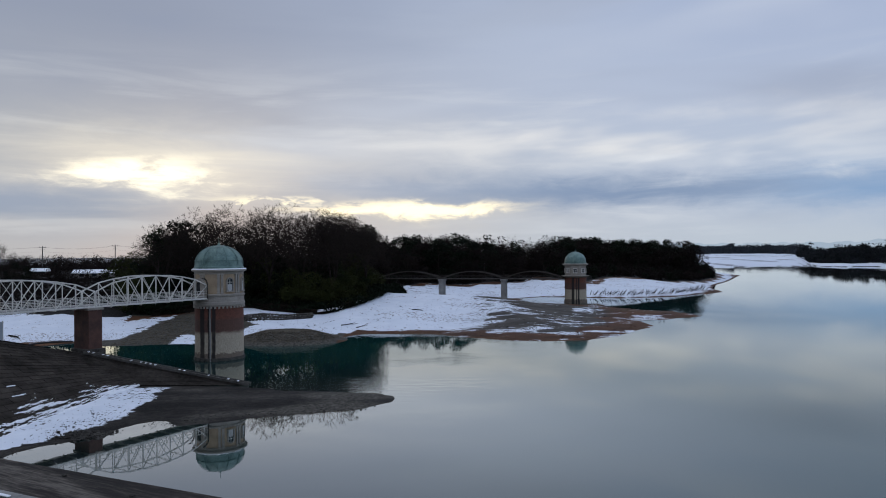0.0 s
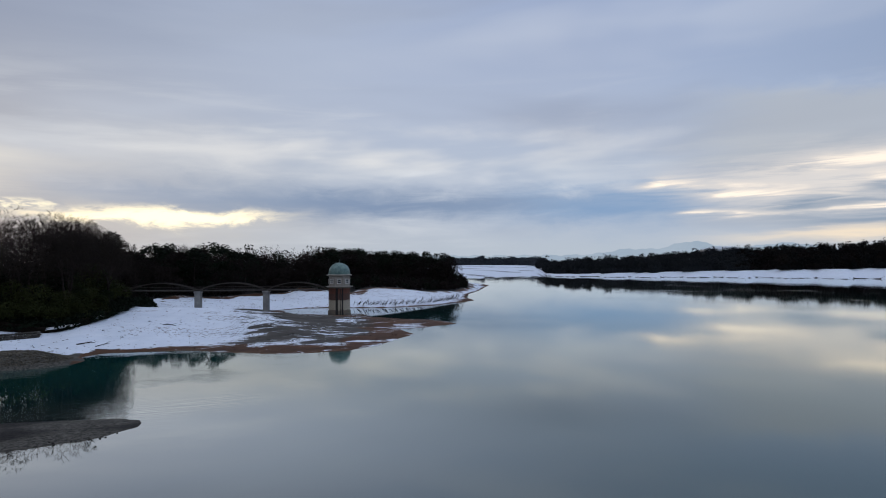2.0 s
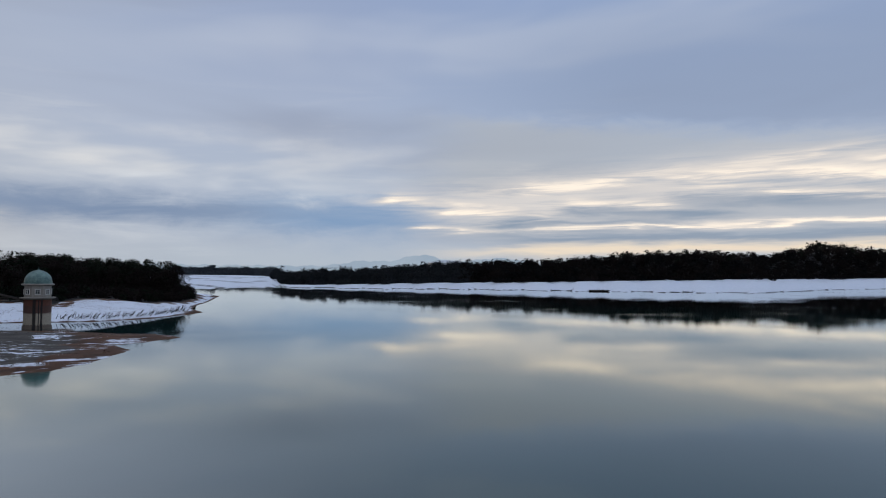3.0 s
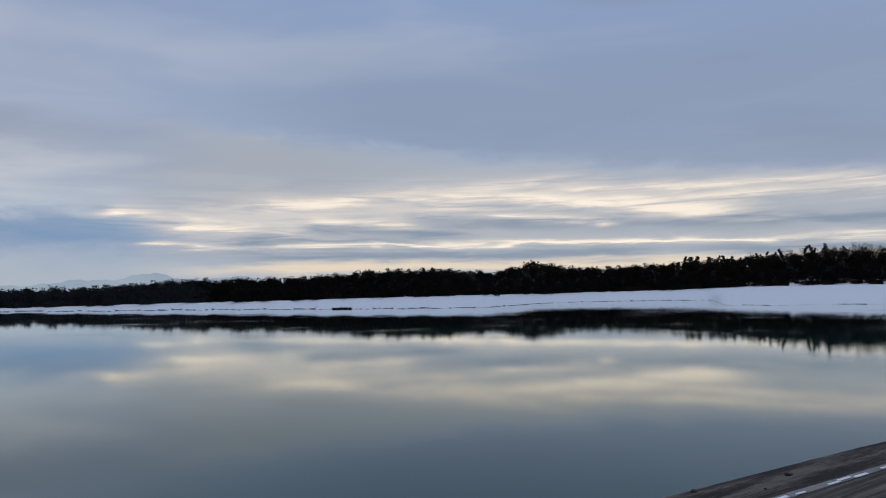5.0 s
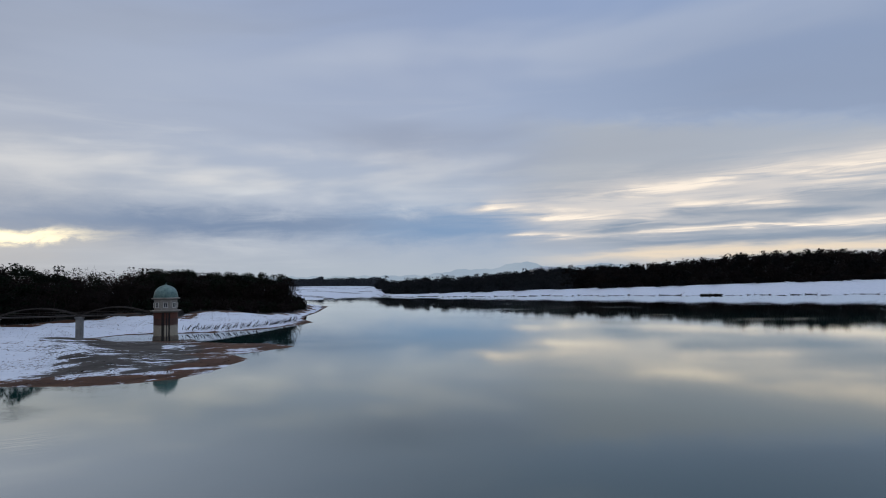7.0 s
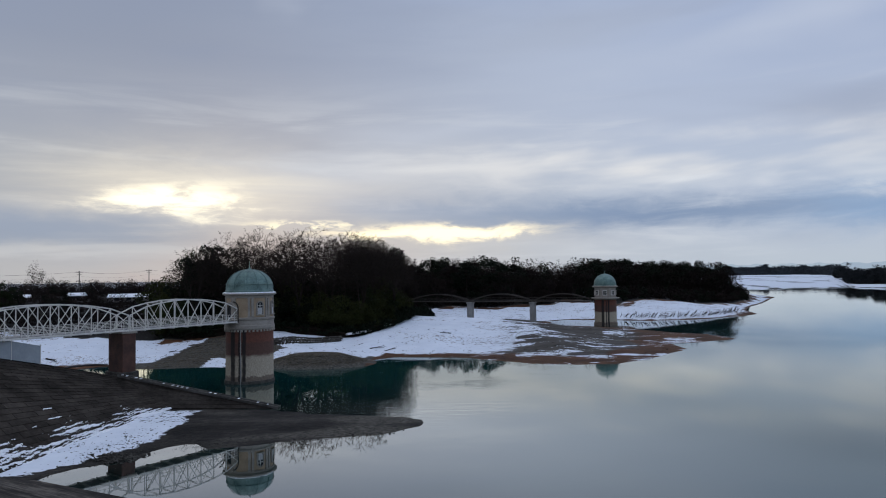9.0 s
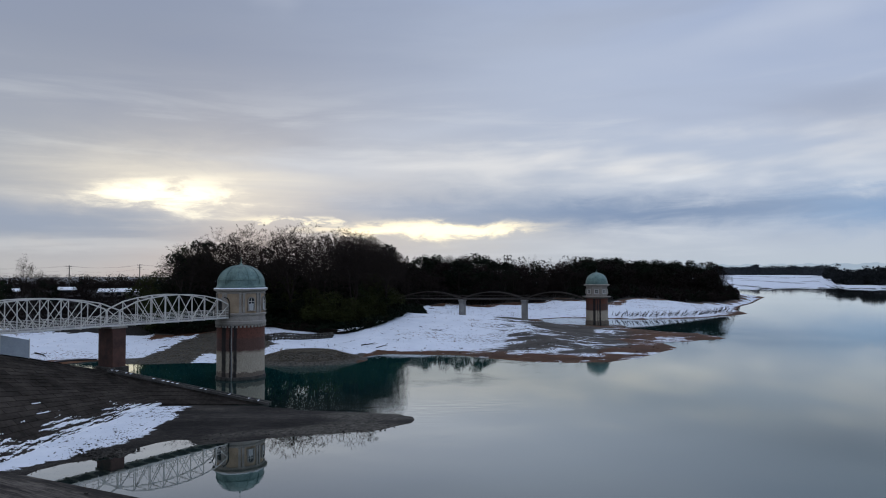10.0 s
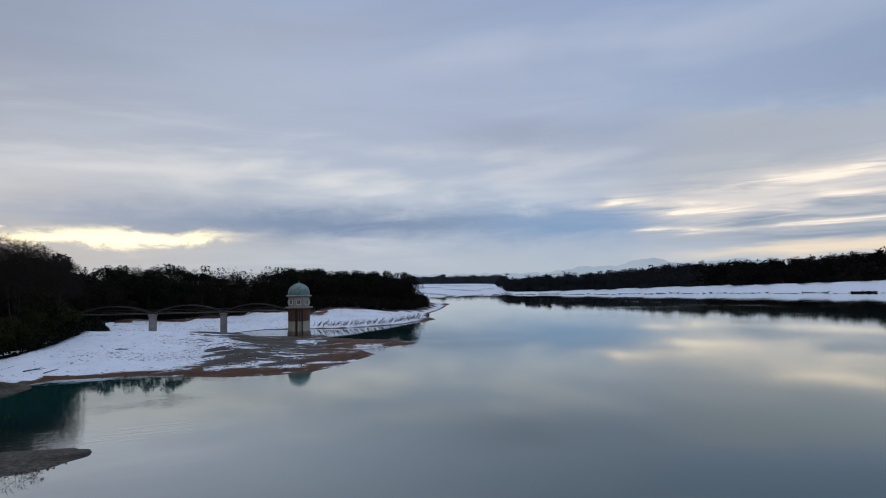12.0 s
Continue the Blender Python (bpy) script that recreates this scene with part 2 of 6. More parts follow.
M["leaf_bamboo"] = material("bamboo_leaf", [(0.018, 0.0225, 0.008), (0.040, 0.0435, 0.015)], 0.3, 0.6, 0, 0, per_object=0.25, spec=0.02)
M["brush"] = material("winter_brush", [(0.0105, 0.0082, 0.0074), (0.025, 0.0192, 0.0168)], 0.3, 0.9, 0, 0, per_object=0.25, spec=0.02)
M["soil"] = material("dark_soil", [(0.006, 0.005, 0.004), (0.020, 0.015, 0.011)], 0.6, 0.95, 0, 0.6, spec=0.02)
M["far_wood"] = material("far_wood", [(0.004, 0.0055, 0.0055), (0.009, 0.0092, 0.0088), (0.015, 0.0125, 0.0115)], 0.035, 0.9, 0, 0, spec=0.02)
M["far_bare"] = material("far_leafless_wood", [(0.006, 0.0052, 0.005), (0.012, 0.0095, 0.0086), (0.020, 0.0152, 0.013)], 0.035, 0.9, 0, 0, spec=0.02)
# two most distant woods: haze mixed into the colour, paler and bluer
M["far_hazed"] = material("far_point_wood", [(0.014, 0.0165, 0.0185), (0.028, 0.031, 0.033)], 0.03, 0.9, 0, 0, spec=0.02)
M["hazed_ridge_wood"] = material("hazed_ridge_wood", [(0.042, 0.050, 0.060), (0.060, 0.067, 0.075)], 0.01, 0.9, 0, 0, spec=0.02)
M["pale_roof"] = material("pale_roof", [(0.45, 0.47, 0.49), (0.58, 0.60, 0.62)], 0.05, 0.6, 0, 0)
# unlit backdrop: the mountains glow by themselves in the pale blue of haze
M["mountain"] = bpy.data.materials.new("haze_glow_mountain")
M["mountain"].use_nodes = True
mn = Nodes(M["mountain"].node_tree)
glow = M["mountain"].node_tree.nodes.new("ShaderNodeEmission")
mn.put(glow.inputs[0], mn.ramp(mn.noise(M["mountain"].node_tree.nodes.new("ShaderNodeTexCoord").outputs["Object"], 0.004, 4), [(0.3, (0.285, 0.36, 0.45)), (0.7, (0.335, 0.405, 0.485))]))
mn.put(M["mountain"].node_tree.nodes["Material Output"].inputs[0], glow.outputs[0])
M["building"] = material("house_wall", [(0.13, 0.12, 0.11), (0.22, 0.20, 0.18)], 0.2, 0.8, 0, 0)


def brick_material():
    """Red brick washed pale up to the old water level, dark streaks below the spout."""
    m = bpy.data.materials.new("tower_brick")
    m.use_nodes = True
    n = Nodes(m.node_tree)
    bsdf = m.node_tree.nodes["Principled BSDF"]
    tc = m.node_tree.nodes.new("ShaderNodeTexCoord").outputs["Object"]
    s = m.node_tree.nodes.new("ShaderNodeSeparateXYZ")
    n.put(s.inputs[0], tc)
    wob = n.noise(tc, 0.9, 5, 0.6)
    z = n.math("ADD", s.outputs[2], n.math("MULTIPLY", n.math("SUBTRACT", wob, 0.5), 1.0))
    grain = n.noise(tc, 5.0, 6, 0.7)
    red = n.ramp(grain, [(0.3, (0.075, 0.027, 0.017)), (0.7, (0.18, 0.066, 0.042))])
    darkred = n.ramp(grain, [(0.3, (0.066, 0.031, 0.023)), (0.7, (0.125, 0.063, 0.046))])
    pale = n.ramp(grain, [(0.3, (0.27, 0.225, 0.165)), (0.7, (0.50, 0.425, 0.325))])
    stain = n.ramp(grain, [(0.3, (0.06, 0.04, 0.03)), (0.7, (0.16, 0.12, 0.09))])
    c = n.mix(n.smooth(z, 6.2, 5.7), red, darkred)
    c = n.mix(n.smooth(z, 4.3, 3.7), c, pale)
    jag = n.math("ADD", s.outputs[2], n.math("MULTIPLY", n.noise(tc, 3.0, 3, 0.6), -1.2))
    c = n.mix(n.math("MULTIPLY", n.smooth(jag, 0.55, 0.40), 0.85), c, stain)
    # two dark runs of damp below the bridge seat
    ang = n.math("DEGREES", n.math("ARCTAN2", s.outputs[1], s.outputs[0]))
    ang = n.math("ADD", ang, n.math("MULTIPLY", n.math("SUBTRACT", n.noise(tc, 0.8, 3), 0.5), 5.0))
    for mid, wide in ((-85.0, 6.0), (-97.0, 3.0), (-115.0, 9.0)):
        run = n.smooth(n.math("ABSOLUTE", n.math("SUBTRACT", ang, mid)), wide, wide * 0.45)
        c = n.mix(n.math("MULTIPLY", run, n.math("ADD", 0.72, n.math("MULTIPLY", wob, 0.45), clamp=True)), c, (0.018, 0.013, 0.012))
    n.put(bsdf.inputs["Base Color"], c)
    bsdf.inputs["Roughness"].default_value = 0.85
    b = m.node_tree.nodes.new("ShaderNodeBump")
    b.inputs["Strength"].default_value, b.inputs["Distance"].default_value = 0.4, 0.05
    n.put(b.inputs["Height"], grain)
    n.put(bsdf.inputs["Normal"], b.outputs[0])
    return m


M["brick"] = brick_material()


def water_material():
    """Still lake: a mirror by its angle over a teal body, with faint ripples."""
    m = bpy.data.materials.new("lake_water")
    m.use_nodes = True
    n = Nodes(m.node_tree)
    m.node_tree.nodes.remove(m.node_tree.nodes["Principled BSDF"])
    tc = m.node_tree.nodes.new("ShaderNodeTexCoord").outputs["Object"]
    wind = n.noise(tc, 0.02, 4, 0.6)
    b = m.node_tree.nodes.new("ShaderNodeBump")
    b.inputs["Distance"].default_value = 0.02
    calm = m.node_tree.nodes.new("ShaderNodeVectorMath")
    calm.operation = "DISTANCE"
    n.put(calm.inputs[0], tc)
    calm.inputs[1].default_value = (-20.0, 48.0, 0.0)
    lee = n.smooth(calm.outputs["Value"], 30.0, 52.0)
    n.put(b.inputs["Strength"], n.math("MULTIPLY", n.math("ADD", 0.13, n.math("MULTIPLY", n.smooth(wind, 0.52, 0.66), 0.14)), n.math("ADD", 0.40, n.math("MULTIPLY", lee, 0.60))))
    n.put(b.inputs["Height"], n.noise(tc, 1.1, 4, 0.6))
    # cat's paws drawn out along the shore below the wood
    mp = m.node_tree.nodes.new("ShaderNodeMapping")
    mp.inputs["Scale"].default_value = (0.22, 1.5, 1.0)
    n.put(mp.inputs[0], tc)
    off = m.node_tree.nodes.new("ShaderNodeVectorMath")
    off.operation = "DISTANCE"
    n.put(off.inputs[0], tc)
    off.inputs[1].default_value = (-12.0, 100.0, 0.0)
    paws = n.math("MULTIPLY", n.smooth(off.outputs["Value"], 42.0, 18.0), n.smooth(n.noise(tc, 0.05, 3), 0.44, 0.58))
    drawn = m.node_tree.nodes.new("ShaderNodeBump")
    drawn.inputs["Distance"].default_value = 0.06
    n.put(drawn.inputs["Strength"], n.math("MULTIPLY", paws, 0.36))
    n.put(drawn.inputs["Height"], n.noise(mp.outputs[0], 1.0, 3, 0.55))
    n.put(drawn.inputs["Normal"], b.outputs[0])
    b = drawn
    body = m.node_tree.nodes.new("ShaderNodeBsdfDiffuse")
    # at the pool below the dam, darkened colour and boosted mirror strengthen reflections
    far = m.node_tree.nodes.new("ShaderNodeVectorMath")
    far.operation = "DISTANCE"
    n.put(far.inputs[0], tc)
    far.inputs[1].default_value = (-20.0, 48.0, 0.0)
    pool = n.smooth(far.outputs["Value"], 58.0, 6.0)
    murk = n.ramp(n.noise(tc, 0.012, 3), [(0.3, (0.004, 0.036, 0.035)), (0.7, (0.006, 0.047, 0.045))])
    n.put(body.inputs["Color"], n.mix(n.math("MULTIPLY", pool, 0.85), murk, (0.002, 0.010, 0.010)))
    gloss = m.node_tree.nodes.new("ShaderNodeBsdfGlossy")
    gloss.inputs["Color"].default_value = (0.962, 0.98, 0.948, 1.0)
    n.put(gloss.inputs["Roughness"], n.math("MULTIPLY", n.math("ADD", 0.02, n.math("MULTIPLY", n.smooth(wind, 0.50, 0.70), 0.05)), n.math("ADD", 0.2, n.math("MULTIPLY", lee, 0.8))))
    fr = m.node_tree.nodes.new("ShaderNodeFresnel")
    fr.inputs["IOR"].default_value = 1.333
    for node in (body, gloss, fr):
        n.put(node.inputs["Normal"], b.outputs[0])
    mix = m.node_tree.nodes.new("ShaderNodeMixShader")
    mirror_boost = n.math("ADD", 1.27, n.math("MULTIPLY", pool, 1.75))
    n.put(mix.inputs[0], n.math("MULTIPLY", fr.outputs[0], mirror_boost, clamp=True))
    n.put(mix.inputs[1], body.outputs[0])
    n.put(mix.inputs[2], gloss.outputs[0])
    n.put(m.node_tree.nodes["Material Output"].inputs[0], mix.outputs[0])
    return m


M["water"] = water_material()


def ground_material():
    """Snow over reddish mud and gravel, by the cover values that the ground carries."""
    m = bpy.data.materials.new("snowy_ground")
    m.use_nodes = True
    n = Nodes(m.node_tree)
    bsdf = m.node_tree.nodes["Principled BSDF"]
    tc = m.node_tree.nodes.new("ShaderNodeTexCoord").outputs["Object"]
    cover = m.node_tree.nodes.new("ShaderNodeAttribute")
    cover.attribute_name = "snow_cover"
    kind = m.node_tree.nodes.new("ShaderNodeAttribute")
    kind.attribute_name = "soil_kind"
    mp = m.node_tree.nodes.new("ShaderNodeMapping")
    mp.inputs["Scale"].default_value = (0.45, 1.0, 1.0)
    n.put(mp.inputs[0], tc)
    g1, g2, g3 = n.noise(mp.outputs[0], 0.22, 6, 0.62), n.noise(tc, 1.6, 6, 0.7), n.noise(tc, 0.05, 3)
    mud = n.ramp(n.math("ADD", n.math("MULTIPLY", g1, 0.6), n.math("MULTIPLY", g2, 0.4)),
                 [(0.38, (0.036, 0.0165, 0.0085)), (0.50, (0.080, 0.036, 0.0175)), (0.62, (0.135, 0.064, 0.032))])
    silt = n.ramp(g1, [(0.36, (0.042, 0.036, 0.031)), (0.64, (0.105, 0.092, 0.078))])
    stones = n.ramp(n.noise(tc, 2.6, 4, 0.8), [(0.38, (0.020, 0.018, 0.015)), (0.50, (0.065, 0.058, 0.047)), (0.66, (0.13, 0.118, 0.098))])
    earth = n.mix(n.smooth(kind.outputs["Fac"], 0.2, 0.8), mud, silt)
    earth = n.mix(n.smooth(kind.outputs["Fac"], 1.2, 1.8), earth, stones)
    earth = n.mix(n.smooth(kind.outputs["Fac"], 2.2, 2.8), earth, n.ramp(n.math("ADD", n.math("MULTIPLY", g1, 0.55), n.math("MULTIPLY", g2, 0.45)), [(0.42, (0.007, 0.006, 0.005)), (0.51, (0.024, 0.0205, 0.0175)), (0.60, (0.055, 0.048, 0.041))]))
    # kind 4: leaf litter with the shade of the trees put into its colour
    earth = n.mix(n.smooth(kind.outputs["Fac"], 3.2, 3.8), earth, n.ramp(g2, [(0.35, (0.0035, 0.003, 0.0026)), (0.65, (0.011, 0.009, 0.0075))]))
    snow = n.ramp(n.noise(tc, 0.35, 5, 0.6), [(0.3, (0.66, 0.70, 0.77)), (0.7, (0.76, 0.79, 0.85))])
    g4 = n.noise(mp.outputs[0], 0.9, 5, 0.7)
    speck = n.noise(tc, 1.3, 3, 0.6)
    v = n.math("ADD", cover.outputs["Fac"], n.math("MULTIPLY", n.math("SUBTRACT", g1, 0.5), 2.2))
    v = n.math("ADD", v, n.math("MULTIPLY", n.math("SUBTRACT", g4, 0.5), 1.9))
    v = n.math("SUBTRACT", v, n.math("MULTIPLY", n.smooth(speck, 0.62, 0.70), 0.9))
    thin = n.math("MULTIPLY", n.smooth(n.noise(mp.outputs[0], 0.11, 3), 0.47, 0.60), n.smooth(n.noise(tc, 1.9, 3, 0.65), 0.56, 0.63))
    v = n.math("SUBTRACT", v, n.math("MULTIPLY", thin, 1.5))
    f = n.math("MULTIPLY", n.smooth(v, 0.44, 0.54), n.smooth(cover.outputs["Fac"], 0.03, 0.16))
    n.put(bsdf.inputs["Base Color"], n.mix(f, earth, snow))
    bsdf.inputs["Specular IOR Level"].default_value = 0.12
    n.put(bsdf.inputs["Roughness"], n.math("ADD", 0.62, n.math("MULTIPLY", g2, 0.25)))
    b = m.node_tree.nodes.new("ShaderNodeBump")
    b.inputs["Strength"].default_value, b.inputs["Distance"].default_value = 0.45, 0.25
    n.put(b.inputs["Height"], n.math("ADD", g2, n.math("MULTIPLY", f, 0.5)))
    n.put(bsdf.inputs["Normal"], b.outputs[0])
    return m


M["ground"] = ground_material()


# ---- building helpers ----
def mesh_from(name, verts, faces, mat, smooth=False):
    me = bpy.data.meshes.new(name)
    me.from_pydata([tuple(v) for v in verts], [], [tuple(f) for f in faces])
    for mm in (mat if isinstance(mat, (list, tuple)) else [mat]):
        me.materials.append(mm)
    if smooth:
        me.shade_smooth()
    me.update()
    return me


def part(name, bm, mat, parent=None, label=""):
    """Links a bmesh as one mesh object, under a thing or a part."""
    me = bpy.data.meshes.new(name)
    bmesh.ops.recalc_face_normals(bm, faces=bm.faces)
    bm.to_mesh(me)
    bm.free()
    me.materials.append(mat)
    return hang(name, me, parent, label)


def hang(name, me, parent=None, label="", m=None):
    ob = new(name, me)
    if parent is not None:
        ob.parent = parent
    if m is not None:
        ob.matrix_basis = m
    return tagged(ob, label)


def thing(name, label, category, m=None, group="", kind=""):
    ob = new(name)
    ob.empty_display_size = 0.5
    if m is not None:
        ob.matrix_basis = m
    return tagged(ob, label, category, group, kind)


def add_box(bm, size, m=None, bevel=0.0):
    r = bmesh.ops.create_cube(bm, size=1.0)
    bmesh.ops.scale(bm, vec=size, verts=r["verts"])
    if bevel:
        edges = list({e for v in r["verts"] for e in v.link_edges})
        out = bmesh.ops.bevel(bm, geom=edges, offset=bevel, segments=1, affect="EDGES")
        vs = list({v for f in out["faces"] for v in f.verts} | {v for v in r["verts"] if v.is_valid})
    else:
        vs = r["verts"]
    if m is not None:
        bmesh.ops.transform(bm, matrix=m, verts=vs)
    return vs


def box(size, m=None, bevel=0.0):
    bm = bmesh.new()
    add_box(bm, size, m, bevel)
    return bm


def beam(a, b, w, h, bevel=0.01):
    """A bar between two points, w wide and h high."""
    a, b = Vector(a), Vector(b)
    d = b - a
    up = Vector((0, 0, 1)) if abs(d.normalized().z) < 0.95 else Vector((0, 1, 0))
    x = d.normalized()
    y = up.cross(x).normalized()
    z = x.cross(y)
    rot = Matrix((x, y, z)).transposed().to_4x4()
    return box((d.length, w, h), Matrix.Translation((a + b) / 2) @ rot, bevel)


def lathe(profile, seg=48, a0=0.0, a1=360.0):
    """A body of revolution from (radius, height) pairs."""
    bm = bmesh.new()
    full = abs(a1 - a0) >= 359.9
    n = seg if full else seg + 1
    rings = []
    for r, z in profile:
        rings.append([bm.verts.new((max(r, 1e-4) * math.cos(radians(a0 + (a1 - a0) * k / seg)), max(r, 1e-4) * math.sin(radians(a0 + (a1 - a0) * k / seg)), z)) for k in range(n)])
    for p, q in zip(rings, rings[1:]):
        for k in range(seg):
            j = (k + 1) % n
            bm.faces.new((p[k], p[j], q[j], q[k]))
    return bm


def inside(px, py, poly):
    """Which points lie inside a polygon."""
    res = np.zeros(px.shape, bool)
    for (x0, y0), (x1, y1) in zip(poly, poly[1:] + poly[:1]):
        c = ((y0 > py) != (y1 > py)) & (px < (x1 - x0) * (py - y0) / (y1 - y0 + 1e-12) + x0)
        res ^= c
    return res


def edge_distance(px, py, poly, closed=True):
    d = np.full(px.shape, 1e9)
    pts = poly + poly[:1] if closed else poly
    for (x0, y0), (x1, y1) in zip(pts, pts[1:]):
        ex, ey = x1 - x0, y1 - y0
        t = np.clip(((px - x0) * ex + (py - y0) * ey) / (ex * ex + ey * ey + 1e-12), 0, 1)
        d = np.minimum(d, np.hypot(px - x0 - t * ex, py - y0 - t * ey))
    return d


def signed(px, py, poly):
    return np.where(inside(px, py, poly), 1.0, -1.0) * edge_distance(px, py, poly)


def wave(px, py, scale, seed=0):
    """Cheap smooth noise in -1..1 from a few turned sines."""
    r = np.random.RandomState(seed)
    out = np.zeros_like(px)
    for k in range(7):
        a, f, p = r.uniform(0, 6.283), r.uniform(0.6, 2.2) / scale, r.uniform(0, 6.283)
        out += np.sin((px * np.cos(a) + py * np.sin(a)) * f * 6.283 + p) / (1 + k * 0.25)
    return out / 3.0


def ease(v, lo, hi):
    t = np.clip((v - lo) / (hi - lo), 0, 1)
    return t * t * (3 - 2 * t)


# ---- land and water ----
SHORE = [(-420, 130), (-110, 112), (-73.5, 111.2), (-69.5, 112.3), (-64.5, 116.9), (-56.2, 112.1), (-46.7, 114.2), (-33.4, 112.6), (-26.9, 112.1),
         (-23.1, 114), (-19.2, 121), (-14.9, 127), (-9, 126), (-2.7, 125.1), (4.5, 119.5), (10.1, 115.2), (16.6, 113.3),
         (24.5, 114.2), (30.4, 118.4), (33.9, 124), (42.9, 135.8), (42.4, 146.2), (49.2, 148), (60, 155), (58.4, 167),
         (50.8, 174.8), (41.1, 191.5), (35.6, 196.5), (25, 204.7), (14, 210), (20, 217), (27.2, 222.6), (33.6, 227.5),
         (41, 226.4), (47.8, 222.5), (58, 218.3), (78.3, 223.9), (90, 234.6), (96.6, 240), (102.8, 246.4), (108, 270),
         (119.8, 296), (140, 330), (162.9, 375), (180.9, 408.6), (150, 470), (150, 600), (-420, 600)]
SPIT = [(-52, 84), (-21.7, 76.5), (-16.6, 74.2), (-11.6, 73.9), (-7.8, 73), (-5.8, 71.7), (-4.9, 69.7), (-5.5, 67.6), (-7.9, 64.9),
        (-12.1, 63.3), (-15, 62.4), (-17.8, 61.6), (-19.9, 60.4), (-22.4, 59.6), (-23.9, 58.9), (-25.5, 61.0), (-27.3, 60.2), (-28.3, 57.9), (-28.9, 55.7), (-30.2, 54.6), (-31.8, 53.9), (-32.6, 51.8), (-32.8, 49.6), (-35, 46), (-52, 46)]
MUD = [(-14, 124), (-7, 130), (0, 130), (6, 135), (9, 144), (8, 154), (9, 166), (5, 176), (3, 190), (10, 203), (25, 207), (38, 200), (50, 178), (62, 168), (64, 152), (44, 132), (30, 112), (10, 108)]
SNOW_TOE = [(-36.3, 76.4), (-31.7, 75), (-30.5, 70), (-29.9, 66.1), (-30.2, 61.9), (-31.0, 58.5), (-32.1, 56.1), (-33.1, 53.9), (-35.1, 51.8), (-38, 51.0), (-41, 53), (-41, 78)]


SNOW_PATCH = [(-47.2, 114.0), (-42.6, 113.6), (-44.5, 121.5), (-47.8, 125.0), (-47.6, 119)]
GRAVEL = [(-57, 110), (-57, 124), (-58, 136), (-55, 147), (-42, 141), (-38, 133), (-41, 122), (-43, 117), (-47, 112)]
RED_BANK = [(-66, 139), (-58, 143), (-45, 147), (-45, 152), (-66, 148)]


def land_height(x, y):
    sd = signed(x, y, SHORE)
    z = np.where(sd < 15, 0.05 * sd, 0.75 + 0.14 * (sd - 15))
    steep = ease(x, 20, 40) * ease(y, 208, 220)
    z = np.where(sd > 0, np.maximum(z, steep * np.minimum(0.17 * sd, 4.2 + 0.06 * sd)), z)
    z = np.where(z > 5.5, 5.5 + 0.22 * (z - 5.5), z)
    z = np.minimum(z, 9.5 + 0.5 * wave(x, y, 60, 9))
    z = np.where(sd < 0, np.maximum(0.16 * sd, -4), z)
    # the bank stands steeper before the first wood
    z = z + np.where(sd > 0, np.minimum(0.12 * sd, 1.25), 0.0) * ease(x, -27, -21) * (1 - ease(x, -9, 0)) * (1 - ease(sd, 16, 34)) * (1 - ease(y, 150, 170))
    z = z + 0.16 * wave(x, y, 22, 1) * ease(sd, 0, 8) + 0.05 * wave(x, y, 6, 2)
    sp = signed(x, y, SPIT)
    zs = np.where(sp > 0, np.minimum(0.05 * sp, 0.35), np.maximum(0.16 * sp, -4)) + 0.03 * wave(x, y, 7, 3)
    # gravel heaps by the tower
    for cx, cy, rx, ry, h in ((-27.5, 118, 8.5, 6.0, 2.3), (8, 216, 14, 6, 1.4)):
        q = np.hypot((x - cx) / rx, (y - cy) / ry)
        z = np.maximum(z, h * np.clip(1.25 - q, -1, 0.75))
    return np.maximum(z, zs), sd, sp


